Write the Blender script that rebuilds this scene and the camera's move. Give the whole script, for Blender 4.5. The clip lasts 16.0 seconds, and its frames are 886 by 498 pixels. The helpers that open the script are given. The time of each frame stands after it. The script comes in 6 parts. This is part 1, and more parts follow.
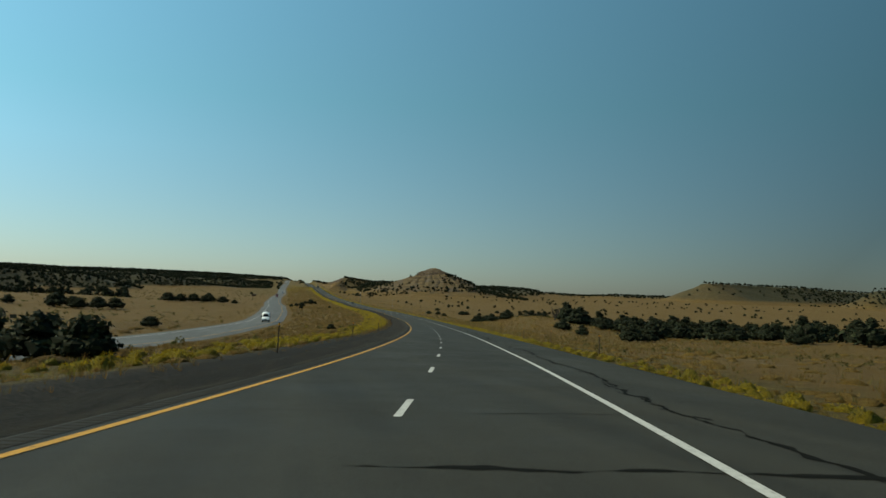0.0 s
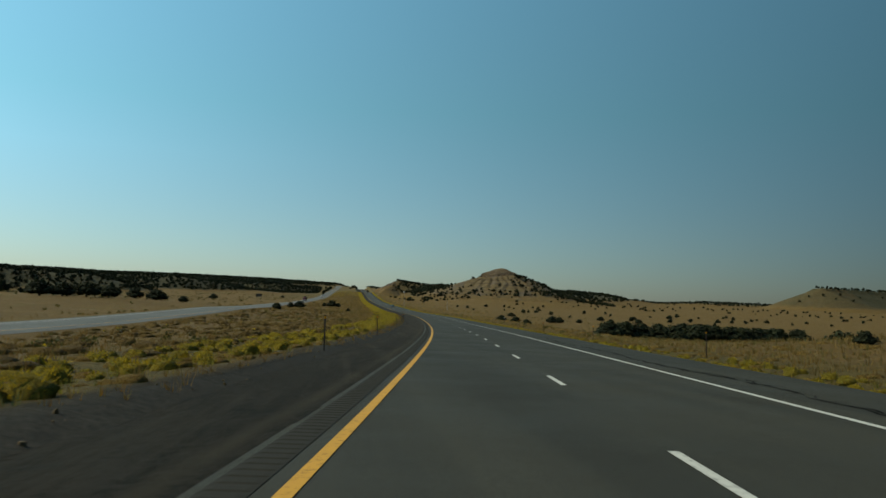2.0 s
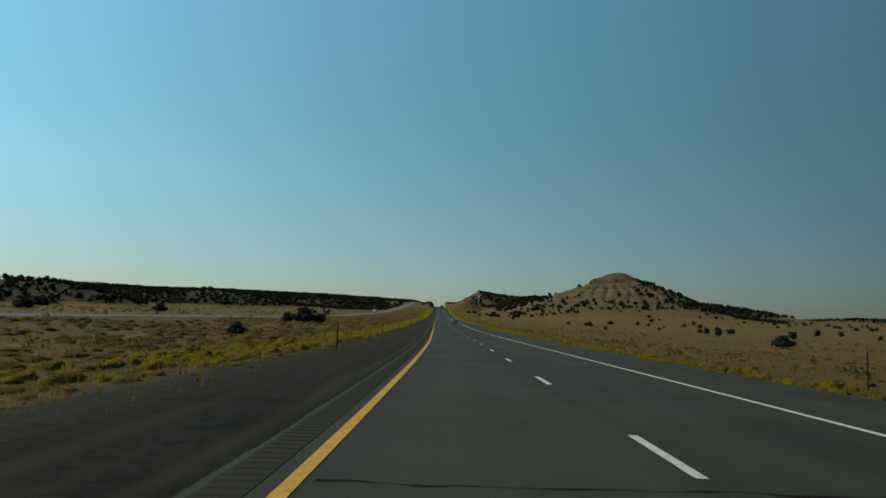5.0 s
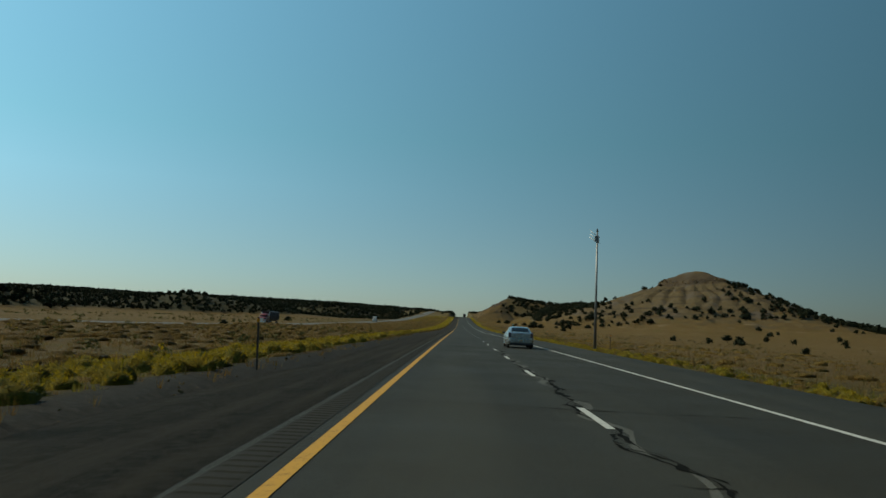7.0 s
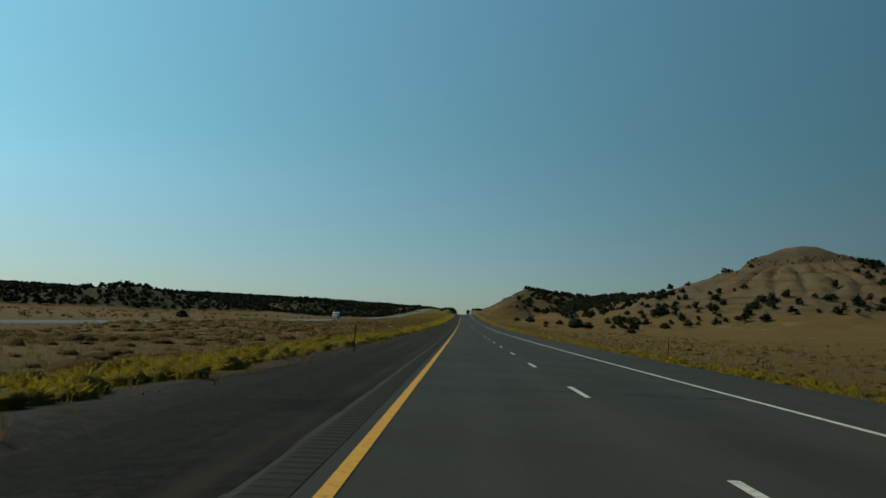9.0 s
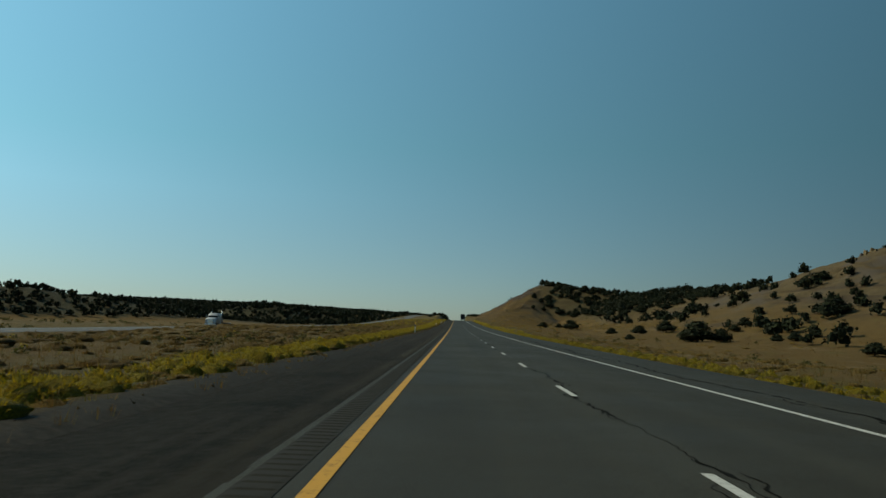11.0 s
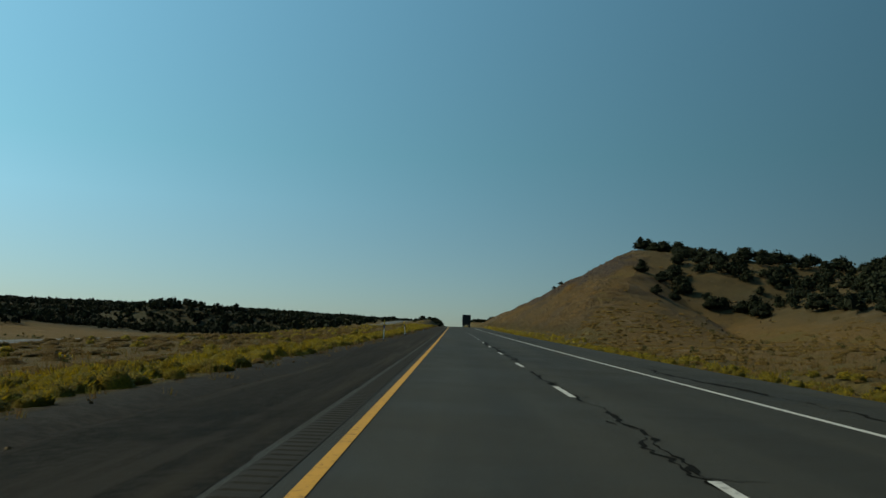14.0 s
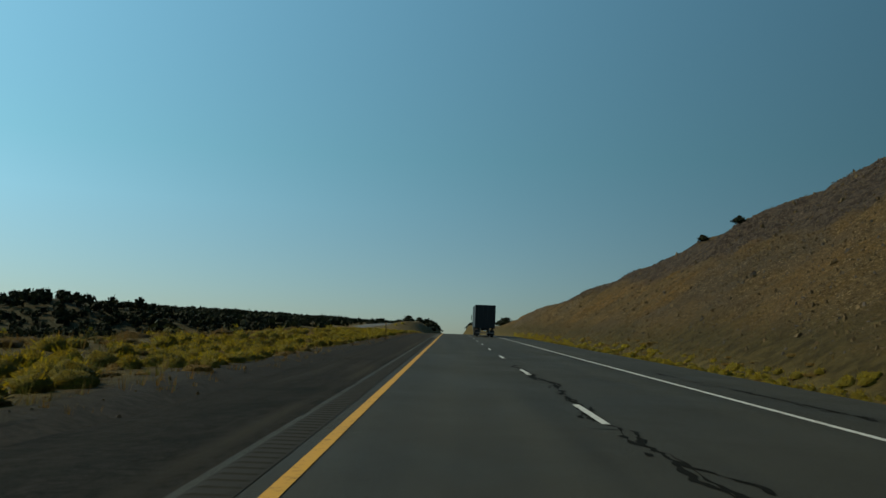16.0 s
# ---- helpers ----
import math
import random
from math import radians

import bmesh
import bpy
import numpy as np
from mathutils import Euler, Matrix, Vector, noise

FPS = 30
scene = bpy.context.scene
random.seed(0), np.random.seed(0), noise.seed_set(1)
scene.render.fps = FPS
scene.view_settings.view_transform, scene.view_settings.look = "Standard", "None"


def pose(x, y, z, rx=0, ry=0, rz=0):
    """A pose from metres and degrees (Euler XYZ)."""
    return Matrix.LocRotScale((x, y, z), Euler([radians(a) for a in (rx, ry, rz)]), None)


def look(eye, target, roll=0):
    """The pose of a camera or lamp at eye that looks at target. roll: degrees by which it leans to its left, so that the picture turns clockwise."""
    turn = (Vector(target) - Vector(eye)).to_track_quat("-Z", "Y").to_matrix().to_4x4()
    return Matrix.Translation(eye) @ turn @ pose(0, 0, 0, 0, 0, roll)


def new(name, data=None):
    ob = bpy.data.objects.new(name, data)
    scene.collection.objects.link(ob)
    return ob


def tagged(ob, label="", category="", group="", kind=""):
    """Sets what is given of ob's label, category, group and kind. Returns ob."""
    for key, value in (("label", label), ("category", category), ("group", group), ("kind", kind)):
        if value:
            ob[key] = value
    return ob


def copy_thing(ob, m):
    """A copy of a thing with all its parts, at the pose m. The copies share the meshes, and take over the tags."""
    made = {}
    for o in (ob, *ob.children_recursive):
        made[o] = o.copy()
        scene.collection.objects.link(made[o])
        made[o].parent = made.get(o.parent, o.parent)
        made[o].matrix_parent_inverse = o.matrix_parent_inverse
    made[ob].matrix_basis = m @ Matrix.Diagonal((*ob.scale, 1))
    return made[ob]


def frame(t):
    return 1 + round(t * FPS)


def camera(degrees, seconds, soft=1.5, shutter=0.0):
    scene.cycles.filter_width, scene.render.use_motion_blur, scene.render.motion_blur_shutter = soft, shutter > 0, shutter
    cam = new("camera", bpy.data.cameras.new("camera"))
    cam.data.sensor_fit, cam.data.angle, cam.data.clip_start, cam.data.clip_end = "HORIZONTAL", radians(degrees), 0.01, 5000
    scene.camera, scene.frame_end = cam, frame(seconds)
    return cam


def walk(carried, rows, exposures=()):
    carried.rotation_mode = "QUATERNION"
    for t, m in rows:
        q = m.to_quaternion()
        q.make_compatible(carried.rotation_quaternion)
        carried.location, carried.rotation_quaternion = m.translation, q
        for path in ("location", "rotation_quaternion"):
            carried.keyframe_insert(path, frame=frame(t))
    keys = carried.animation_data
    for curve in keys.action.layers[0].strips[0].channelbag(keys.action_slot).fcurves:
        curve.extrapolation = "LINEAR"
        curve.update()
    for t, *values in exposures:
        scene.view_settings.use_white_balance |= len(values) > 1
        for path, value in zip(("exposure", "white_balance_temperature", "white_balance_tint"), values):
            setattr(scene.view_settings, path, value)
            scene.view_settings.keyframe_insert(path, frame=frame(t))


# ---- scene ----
# The place is laid out in road metres and set down at SCALE at the end of the script.
SCALE = 0.37
cam = camera(55.5, 16.0, soft=1.5, shutter=0.02)
# seconds, place x y z, heading to the left, pitch up, roll (degrees)
PATH = [
    (0, -47.14, -1.25, 9.98, -10.35, 3.08, 1.90),
    (0.5, -38.34, 49.30, 8.13, -8.37, 3.14, 2.00),
    (1, -30.53, 98.52, 6.57, -7.10, 3.22, 2.44),
    (1.5, -24.13, 143.41, 5.33, -6.57, 3.33, 2.00),
    (2, -18.82, 186.55, 4.30, -6.03, 3.57, 2.01),
    (2.5, -13.39, 230.91, 3.42, -5.35, 3.80, 1.72),
    (3, -9.06, 275.31, 2.70, -4.55, 4.00, 1.75),
    (3.5, -5.49, 319.32, 2.13, -3.50, 4.26, 1.51),
    (4, -2.74, 363.55, 1.70, -2.42, 4.49, 1.64),
    (4.5, -0.47, 407.83, 1.42, -1.46, 4.70, 1.71),
    (5, 0.97, 452.27, 1.16, -0.19, 4.73, 1.79),
    (5.5, 1.61, 496.82, 0.91, 0.75, 4.84, 1.86),
    (6, 1.65, 541.49, 0.76, 1.41, 5.07, 1.94),
    (6.5, 1.54, 586.26, 0.75, 1.50, 5.33, 2.01),
    (7, 1.58, 631.09, 0.90, 1.38, 5.46, 2.24),
    (7.5, 1.42, 675.62, 1.18, 1.52, 5.42, 2.19),
    (8, 1.28, 719.91, 1.44, 1.57, 5.45, 2.20),
    (8.5, 0.96, 764.36, 1.67, 1.62, 5.39, 2.21),
    (9, 0.95, 808.59, 1.86, 1.50, 5.40, 2.10),
    (9.5, 0.95, 852.17, 2.10, 1.37, 5.54, 1.99),
    (10, 0.94, 895.08, 2.44, 1.25, 5.69, 1.87),
    (10.5, 0.94, 937.35, 2.87, 1.12, 5.83, 1.76),
    (11, 0.94, 978.96, 3.38, 1.00, 5.97, 1.65),
    (11.5, 0.76, 1019.87, 3.96, 1.08, 6.06, 1.60),
    (12, 0.56, 1060.46, 4.60, 1.21, 6.17, 1.73),
    (12.5, 0.50, 1101.12, 5.31, 1.25, 6.24, 1.75),
    (13, 0.61, 1142.03, 6.09, 1.12, 6.38, 1.63),
    (13.5, 0.68, 1182.86, 6.93, 0.93, 6.44, 1.86),
    (14, 0.88, 1223.24, 7.83, 0.82, 6.49, 1.63),
    (14.5, 0.88, 1263.79, 8.79, 0.79, 6.57, 1.59),
    (15, 0.92, 1304.63, 9.83, 0.88, 6.68, 1.23),
    (15.5, 0.93, 1345.46, 10.90, 0.86, 6.73, 1.59),
    (16, 1.01, 1386.40, 12.00, 0.76, 6.71, 1.73),
]
walk(cam, [(t, pose(x * SCALE, y * SCALE, z * SCALE, 90 + pitch, 0, yaw) @ pose(0, 0, 0, 0, 0, roll)) for t, x, y, z, yaw, pitch, roll in PATH],
     exposures=[(0.0, 0.06, 6500, 10), (3.0, -0.08, 6500, 10), (7.0, -0.36, 6500, 10), (16.0, -0.40, 6500, 10)])

# ---------------------------------------------------------------- world, sun
SUN_ELEVATION, SUN_LEFT = 41.0, 80.0        # degrees; SUN_LEFT: to the left of straight ahead (+y)
sky = bpy.data.worlds.new("sky")
scene.world = sky
sky.use_nodes = True
nt = sky.node_tree
bg = nt.nodes["Background"]
st = nt.nodes.new("ShaderNodeTexSky")
st.sky_type = "NISHITA"
st.sun_disc = False
st.sun_elevation = radians(SUN_ELEVATION)
st.sun_rotation = radians(-SUN_LEFT)
st.altitude, st.air_density, st.dust_density, st.ozone_density = 1900, 1.0, 2.5, 2.5
haze = nt.nodes.new("ShaderNodeMix")          # hazy green-blue air
haze.data_type, haze.blend_type = "RGBA", "MULTIPLY"
haze.inputs[0].default_value = 1.0
nt.links.new(st.outputs[0], haze.inputs[6])
# dust in the air brightens the sky towards the sun
a, e = radians(SUN_LEFT), radians(SUN_ELEVATION)
sun_way = Vector((-math.sin(a) * math.cos(e), math.cos(a) * math.cos(e), math.sin(e)))
sky_way = nt.nodes.new("ShaderNodeTexCoord")
towards = nt.nodes.new("ShaderNodeVectorMath")
towards.operation = "DOT_PRODUCT"
towards.inputs[1].default_value = sun_way
nt.links.new(sky_way.outputs["Generated"], towards.inputs[0])
glow = nt.nodes.new("ShaderNodeMapRange")
glow.inputs["From Min"].default_value, glow.inputs["From Max"].default_value = -0.3, 1.0
glow.inputs["To Min"].default_value, glow.inputs["To Max"].default_value = 0.27, 2.02
nt.links.new(towards.outputs["Value"], glow.inputs["Value"])
dusty = nt.nodes.new("ShaderNodeVectorMath")
dusty.operation = "SCALE"
nt.links.new(haze.outputs[2], dusty.inputs[0])
# and thick haze dulls it towards the horizon
parts_of = nt.nodes.new("ShaderNodeSeparateXYZ")
nt.links.new(sky_way.outputs["Generated"], parts_of.inputs[0])
rise = nt.nodes.new("ShaderNodeMapRange")
rise.inputs["From Min"].default_value, rise.inputs["From Max"].default_value = 0.0, 0.45
rise.inputs["To Min"].default_value, rise.inputs["To Max"].default_value = 0.78, 1.38
nt.links.new(parts_of.outputs["Z"], rise.inputs["Value"])
tone = nt.nodes.new("ShaderNodeMix")             # grey low down, green-blue above
tone.data_type = "RGBA"
tone.inputs[6].default_value, tone.inputs[7].default_value = (0.93, 1.0, 0.93, 1), (0.66, 1.0, 0.778, 1)
height_in_sky = nt.nodes.new("ShaderNodeMapRange")
height_in_sky.inputs["From Min"].default_value, height_in_sky.inputs["From Max"].default_value = 0.0, 0.22
nt.links.new(parts_of.outputs["Z"], height_in_sky.inputs["Value"])
nt.links.new(height_in_sky.outputs[0], tone.inputs[0])
nt.links.new(tone.outputs[2], haze.inputs[7])
both_ways = nt.nodes.new("ShaderNodeMath")
both_ways.operation = "MULTIPLY"
nt.links.new(glow.outputs[0], both_ways.inputs[0])
nt.links.new(rise.outputs[0], both_ways.inputs[1])
sunward = nt.nodes.new("ShaderNodeMapRange")
sunward.inputs["From Min"].default_value, sunward.inputs["From Max"].default_value = 0.15, 0.55
sunward.inputs["To Min"].default_value, sunward.inputs["To Max"].default_value = 0.0, 0.30
nt.links.new(towards.outputs["Value"], sunward.inputs["Value"])
lowness = nt.nodes.new("ShaderNodeMapRange")
lowness.inputs["From Min"].default_value, lowness.inputs["From Max"].default_value = 0.0, 0.16
lowness.inputs["To Min"].default_value, lowness.inputs["To Max"].default_value = 1.0, 0.0
nt.links.new(parts_of.outputs["Z"], lowness.inputs["Value"])
dull = nt.nodes.new("ShaderNodeMath")
dull.operation = "MULTIPLY"
nt.links.new(sunward.outputs[0], dull.inputs[0])
nt.links.new(lowness.outputs[0], dull.inputs[1])
left_over = nt.nodes.new("ShaderNodeMath")
left_over.operation = "SUBTRACT"
left_over.inputs[0].default_value = 1.0
nt.links.new(dull.outputs[0], left_over.inputs[1])
thick = nt.nodes.new("ShaderNodeMath")
thick.operation = "MULTIPLY"
nt.links.new(both_ways.outputs[0], thick.inputs[0])
nt.links.new(left_over.outputs[0], thick.inputs[1])
nt.links.new(thick.outputs[0], dusty.inputs["Scale"])
nt.links.new(dusty.outputs[0], bg.inputs[0])
bg.inputs[1].default_value = 0.120
sun = new("sun", bpy.data.lights.new("sun", "SUN"))
sun.data.energy, sun.data.angle, sun.data.color = 4.2, radians(0.55), (1.0, 0.84, 0.53)
sun.matrix_world = look(sun_way * 50, (0, 0, 0))


# ---------------------------------------------------------------- the road's line
HEAD_S = [-40, 40, 100, 160, 220, 280, 340, 400, 460, 530, 600, 700, 1400, 2700]
HEAD = [-14.82, -10.88, -9.40, -7.75, -6.70, -5.00, -3.79, -2.60, -1.10, 0.10, 0.17, 0.05, 0.01, 0.0]
GRADE_S = [-40, 80, 160, 240, 320, 400, 480, 560, 650, 800, 1000, 1300, 1900, 2060, 2160, 2700]
GRADE = [-0.0398, -0.0302, -0.0242, -0.0172, -0.0115, -0.0053, -0.0061, -0.0007, 0.0067, 0.004, 0.0142, 0.0259, 0.0345, 0.024, -0.004, -0.012]
FALL_S, FALL = [-40, 45, 150, 300, 450, 600], [-0.024, -0.006, -0.003, -0.006, 0.004, 0.01]
S = np.arange(-40, 2700, 3.0)
ps = np.radians(np.interp(S, HEAD_S, HEAD))
LX, LY, LZ = np.cumsum(-np.sin(ps)) * 3, np.cumsum(np.cos(ps)) * 3, np.cumsum(np.interp(S, GRADE_S, GRADE)) * 3
at700 = int(np.searchsorted(S, 700))
LX, LY = LX - LX[at700], LY - LY[at700] + 700
LZ = LZ - LZ[0] + 9.916
W1, W2 = 3.66, 3.75          # lane widths; d is metres to the right of the yellow line


def dip(y):
    """How far the road lies below the land where it is cut through the last crest."""
    return np.interp(y, [1480, 1520, 1560, 1600, 1650, 1700, 1750, 1800, 2300, 2500], [0, 0.12, 0.65, 1.4, 2.57, 4.0, 5.6, 7.2, 8.5, 0])


def road_at(s):
    y = np.interp(s, S, LY)
    return np.interp(s, S, LX), y, np.interp(s, S, LZ) - dip(y), np.interp(s, S, ps)


def road_point(s, d, up=0.0):
    x, y, z, h = road_at(s)
    return np.stack([x + d * np.cos(h), y + d * np.sin(h), z - np.interp(s, FALL_S, FALL) * d + up], -1)


def xr(y):
    near = np.minimum(y - LY[0], 0)
    return np.interp(y, LY, LX) - near * math.tan(ps[0])


def zr(y):
    return np.interp(y, LY, LZ) - np.maximum(y - LY[-1], 0) * 0.012 + np.minimum(0, y - LY[0]) * -0.04


# ---------------------------------------------------------------- height of the ground
LAT = np.random.RandomState(5).rand(256, 256)


def vnoise(x, y):
    xi, yi = np.floor(x).astype(int), np.floor(y).astype(int)
    fx, fy = x - xi, y - yi
    fx, fy = fx * fx * (3 - 2 * fx), fy * fy * (3 - 2 * fy)
    a, b = LAT[xi % 256, yi % 256], LAT[(xi + 1) % 256, yi % 256]
    c, d = LAT[xi % 256, (yi + 1) % 256], LAT[(xi + 1) % 256, (yi + 1) % 256]
    return (a * (1 - fx) + b * fx) * (1 - fy) + (c * (1 - fx) + d * fx) * fy - 0.5


def fbm(x, y, size, octaves=4):
    x, y, out, amp = x / size + 31.7, y / size + 11.3, 0, 1.0
    for _ in range(octaves):
        out = out + amp * vnoise(x, y)
        x, y, amp = x * 2.03 + 7.1, y * 2.03 + 3.7, amp * 0.5
    return out


def smooth(a, b, v):
    t = np.clip((v - a) / (b - a), 0, 1)
    return t * t * (3 - 2 * t)


def west_d(y):
    """The far carriageway's middle, measured from the yellow line."""
    return np.interp(y, [-100, 100, 180, 260, 300, 420, 600, 900, 1170, 1500, 2100, 2700], [-30, -32, -38, -42, -45, -52, -57, -59, -54, -56, -45, -40])


def west_z(y):
    return zr(y) + np.interp(y, [0, 100, 300, 420, 900, 1160, 1330, 1500, 1800, 2100], [-1.8, -1.7, -1.4, -0.6, -0.5, -1.1, -2.5, -4.0, -3.0, -0.4]) + 1.2 * smooth(200, 420, y) * (1 - smooth(560, 850, y))


def ridge(x, y, pts, foot, power=1.0):
    """A long hill along points (x, y, top height): height above nothing, by distance from the line."""
    best = np.zeros_like(x)
    for (x0, y0, h0), (x1, y1, h1) in zip(pts, pts[1:]):
        t = np.clip(((x - x0) * (x1 - x0) + (y - y0) * (y1 - y0)) / ((x1 - x0) ** 2 + (y1 - y0) ** 2), 0, 1)
        r = np.hypot(x - x0 - t * (x1 - x0), y - y0 - t * (y1 - y0))
        best = np.maximum(best, (h0 + t * (h1 - h0)) * (1 - smooth(0, foot, r)) ** power)
    return best


def butte(x, y):
    dx, dy = x - 164, (y - 1226) * 0.66
    ang = np.arctan2(dy, dx)
    r = np.hypot(dx, dy) * (1 + 0.05 * np.sin(3 * ang + 1) + 0.03 * np.sin(7 * ang) + 0.05 * fbm(x, y, 6, 3))
    h = np.interp(r + 1.2 * fbm(x, y, 7, 3), [0, 3, 10, 19, 22.5, 24.0, 35, 51, 67, 82, 100, 125, 155], [43.8, 43.2, 40.6, 37.0, 35.4, 33.4, 29.0, 22.2, 15.2, 9.4, 4.8, 1.9, 0])
    # narrow rills under the cap, broken by thin ledges
    rill = np.abs(np.sin(15 * ang + 2.2 * fbm(x, y, 30))) ** 0.5 - 0.75
    rills = 1.5 * rill * smooth(26, 33, r) * (1 - smooth(50, 70, r)) * (1.7 + 1.2 * fbm(x + 9, y, 35, 2))
    ledge = 0.55 * np.tanh(3 * np.sin(h * 1.1 + 2.5 * fbm(x, y, 30))) * smooth(17, 22, h) * (1 - smooth(29, 33, h)) * smooth(-0.2, 0.15, fbm(x, y + 31, 22))
    rough = fbm(x, y, 4, 3) * 0.55 * smooth(14, 20, r) * (1 - smooth(60, 80, r))
    return np.maximum(h + rills + ledge + rough, 0)


def tableland(x, y, pts, foot, flat):
    """A flat-topped hill along points (x, y, top height): straight talus below a short cliff."""
    best = np.zeros_like(x)
    for (x0, y0, h0), (x1, y1, h1) in zip(pts, pts[1:]):
        t = np.clip(((x - x0) * (x1 - x0) + (y - y0) * (y1 - y0)) / ((x1 - x0) ** 2 + (y1 - y0) ** 2), 0, 1)
        r = np.hypot(x - x0 - t * (x1 - x0), y - y0 - t * (y1 - y0)) + 14 * fbm(x, y, 60, 3)
        best = np.maximum(best, (h0 + t * (h1 - h0)) * np.interp(r, [0, flat, flat + 5, foot * 0.75, foot], [1.0, 0.97, 0.84, 0.16, 0]))
    return best


def cut_start(d):
    """How far along the road the cut begins, at a distance from the yellow line."""
    return 1312 + (np.maximum(d, 13) - 13) * 3.2


def sunk(d, y):
    """How far the right-hand plain lies below the climbing road."""
    return 18 * smooth(150, 600, d) * smooth(1300, 2200, y)


def ground(x, y, dug=True):
    """Height of the land; dug=False: as it was before the road was cut through the knoll."""
    x, y = np.asarray(x, float), np.asarray(y, float)
    d = x - xr(y)
    z0 = zr(y)
    base = z0 - 0.40 * smooth(4.0, 9, -d) - 0.8 * smooth(8, 30, -d) - 0.45 * smooth(11, 15, d) - 0.9 * smooth(16, 60, d)
    low = np.interp(y, [0, 300, 900, 1160, 1330, 1470, 1700, 2000, 2300], [0, 0, 0, -1.0, -2.5, -5.0, -7.0, -3.0, 0])
    base = base + low * smooth(24, 85, -d)
    base = base + (fbm(x, y, 60) * 1.1 + fbm(x + 50, y, 17, 3) * 0.35) * smooth(6, 40, np.where(d > 0, d - 8, -d))
    base = base - sunk(d, y)
    base = base + 0.9 * np.exp(-((d + 11) / 4.0) ** 2) * smooth(1385, 1405, y) * (1 - smooth(1490, 1560, y))
    # low bank beside the first bend
    base = base + 3.4 * np.exp(-((d - 32) / 10.5) ** 2 - ((y - 196) / 52) ** 2)
    base = base + 1.4 * smooth(25, 70, d) * (1 - smooth(90, 200, y)) - 1.9 * smooth(24, 46, d) * (1 - smooth(150, 300, d)) * smooth(235, 350, y) * (1 - smooth(430, 560, y)) - 1.6 * smooth(40, 200, d) * smooth(300, 500, y) * (1 - smooth(700, 1000, y))
    base = base - 1.3 * smooth(18, 34, d) * (1 - smooth(60, 95, d)) * smooth(1000, 1060, y) * (1 - smooth(1220, 1290, y))
    base = base + (1.4 * smooth(14, 40, -d) + 1.6 * smooth(58, 90, -d)) * smooth(330, 430, y) * (1 - smooth(520, 640, y))
    base = base + 0.65 * smooth(12, 22, -d) * smooth(560, 680, y) * (1 - smooth(1180, 1300, y))
    # the far carriageway's bed
    k = 1 - smooth(6.5, 16, np.abs(d - west_d(y)))
    base = base * (1 - k) + (west_z(y) - 0.12) * k
    base = base + smooth(75, 260, -d) * (1 - smooth(300, 900, y)) * 3.0
    # wooded hills beyond the other carriageway
    left = ridge(x, y, [(-700, 560, 20), (-440, 900, 20), (-387, 1042, 21), (-314, 1106, 17.5), (-410, 1290, 10), (-370, 1440, 11), (-345, 1500, 15), (-300, 1545, 21), (-265, 1570, 15.5), (-235, 1600, 6)], 105)
    left = np.maximum(left, ridge(x, y, [(-300, 1790, 5), (-222, 1756, 7), (-185, 1745, 12.5), (-163, 1738, 15.5), (-148, 1752, 12.5), (-128, 1790, 5), (-105, 1835, 5)], 62))
    left = np.maximum(left, ridge(x, y, [(-420, 1900, 5), (-300, 2080, 4), (-200, 2300, 7), (-90, 2370, 9), (60, 2750, 6)], 150))
    left = np.maximum(left, ridge(x, y, [(-1300, 1500, 27), (-1050, 1650, 26), (-900, 1800, 23), (-750, 1950, 19.5), (-600, 2100, 15.5), (-450, 2250, 15.0), (-300, 2400, 16), (-150, 2550, 16.5), (-40, 2660, 13)], 190, 0.6))
    left = left * (1 + 0.22 * fbm(x, y, 70))
    # butte, its saddle, and the knoll that the road cuts
    right = butte(x, y)
    right = np.maximum(right, ridge(x, y, [(130, 1230, 27), (135, 1250, 24.0), (112, 1315, 16.5), (100, 1422, 17.5), (48, 1432, 22), (64, 1480, 22), (66, 1530, 19), (60, 1590, 12), (55, 1650, 2)], 66, 0.7))
    right = np.maximum(right, ridge(x, y, [(44, 1418, 20), (35, 1392, 13.5), (26, 1362, 7.0), (18, 1326, 2.6)], 25, 0.8))
    right = np.maximum(right, ridge(x, y, [(240, 1300, 15), (420, 1650, 11), (500, 2000, 8)], 140))
    right = right * (1 + 0.10 * fbm(x, y, 40)) * smooth(9, 16, d)
    right = right + (fbm(x, y, 9, 4) * 1.1 + fbm(x, y + 60, 2.6, 2) * 0.35) * smooth(1.5, 5, right) * (x < 150) * smooth(1290, 1320, y)
    mesa = tableland(x, y, [(745, 1492, 37.5), (820, 1528, 37.5), (1000, 1610, 37), (1200, 1700, 33), (1500, 1800, 30)], 105, 16)
    mesa = np.maximum(mesa, tableland(x, y, [(1000, 1335, 37), (1300, 1400, 38), (1700, 1450, 36)], 80, 16))
    mesa = np.maximum(mesa, ridge(x, y, [(330, 2500, 11), (513, 2431, 12.5), (600, 2400, 13), (700, 2362, 12), (745, 2290, 8), (757, 2200, 3)], 110, 0.6))
    mesa = np.maximum(mesa, ridge(x, y, [(700, 2010, 5), (726, 1906, 8.5), (830, 1942, 9), (960, 1990, 6.5), (1150, 2050, 8)], 95, 0.6)) * (1 + 0.06 * fbm(x, y, 90))
    out = base + np.maximum(np.maximum(left * smooth(20, 60, -d), right), mesa)
    if not dug:
        return out
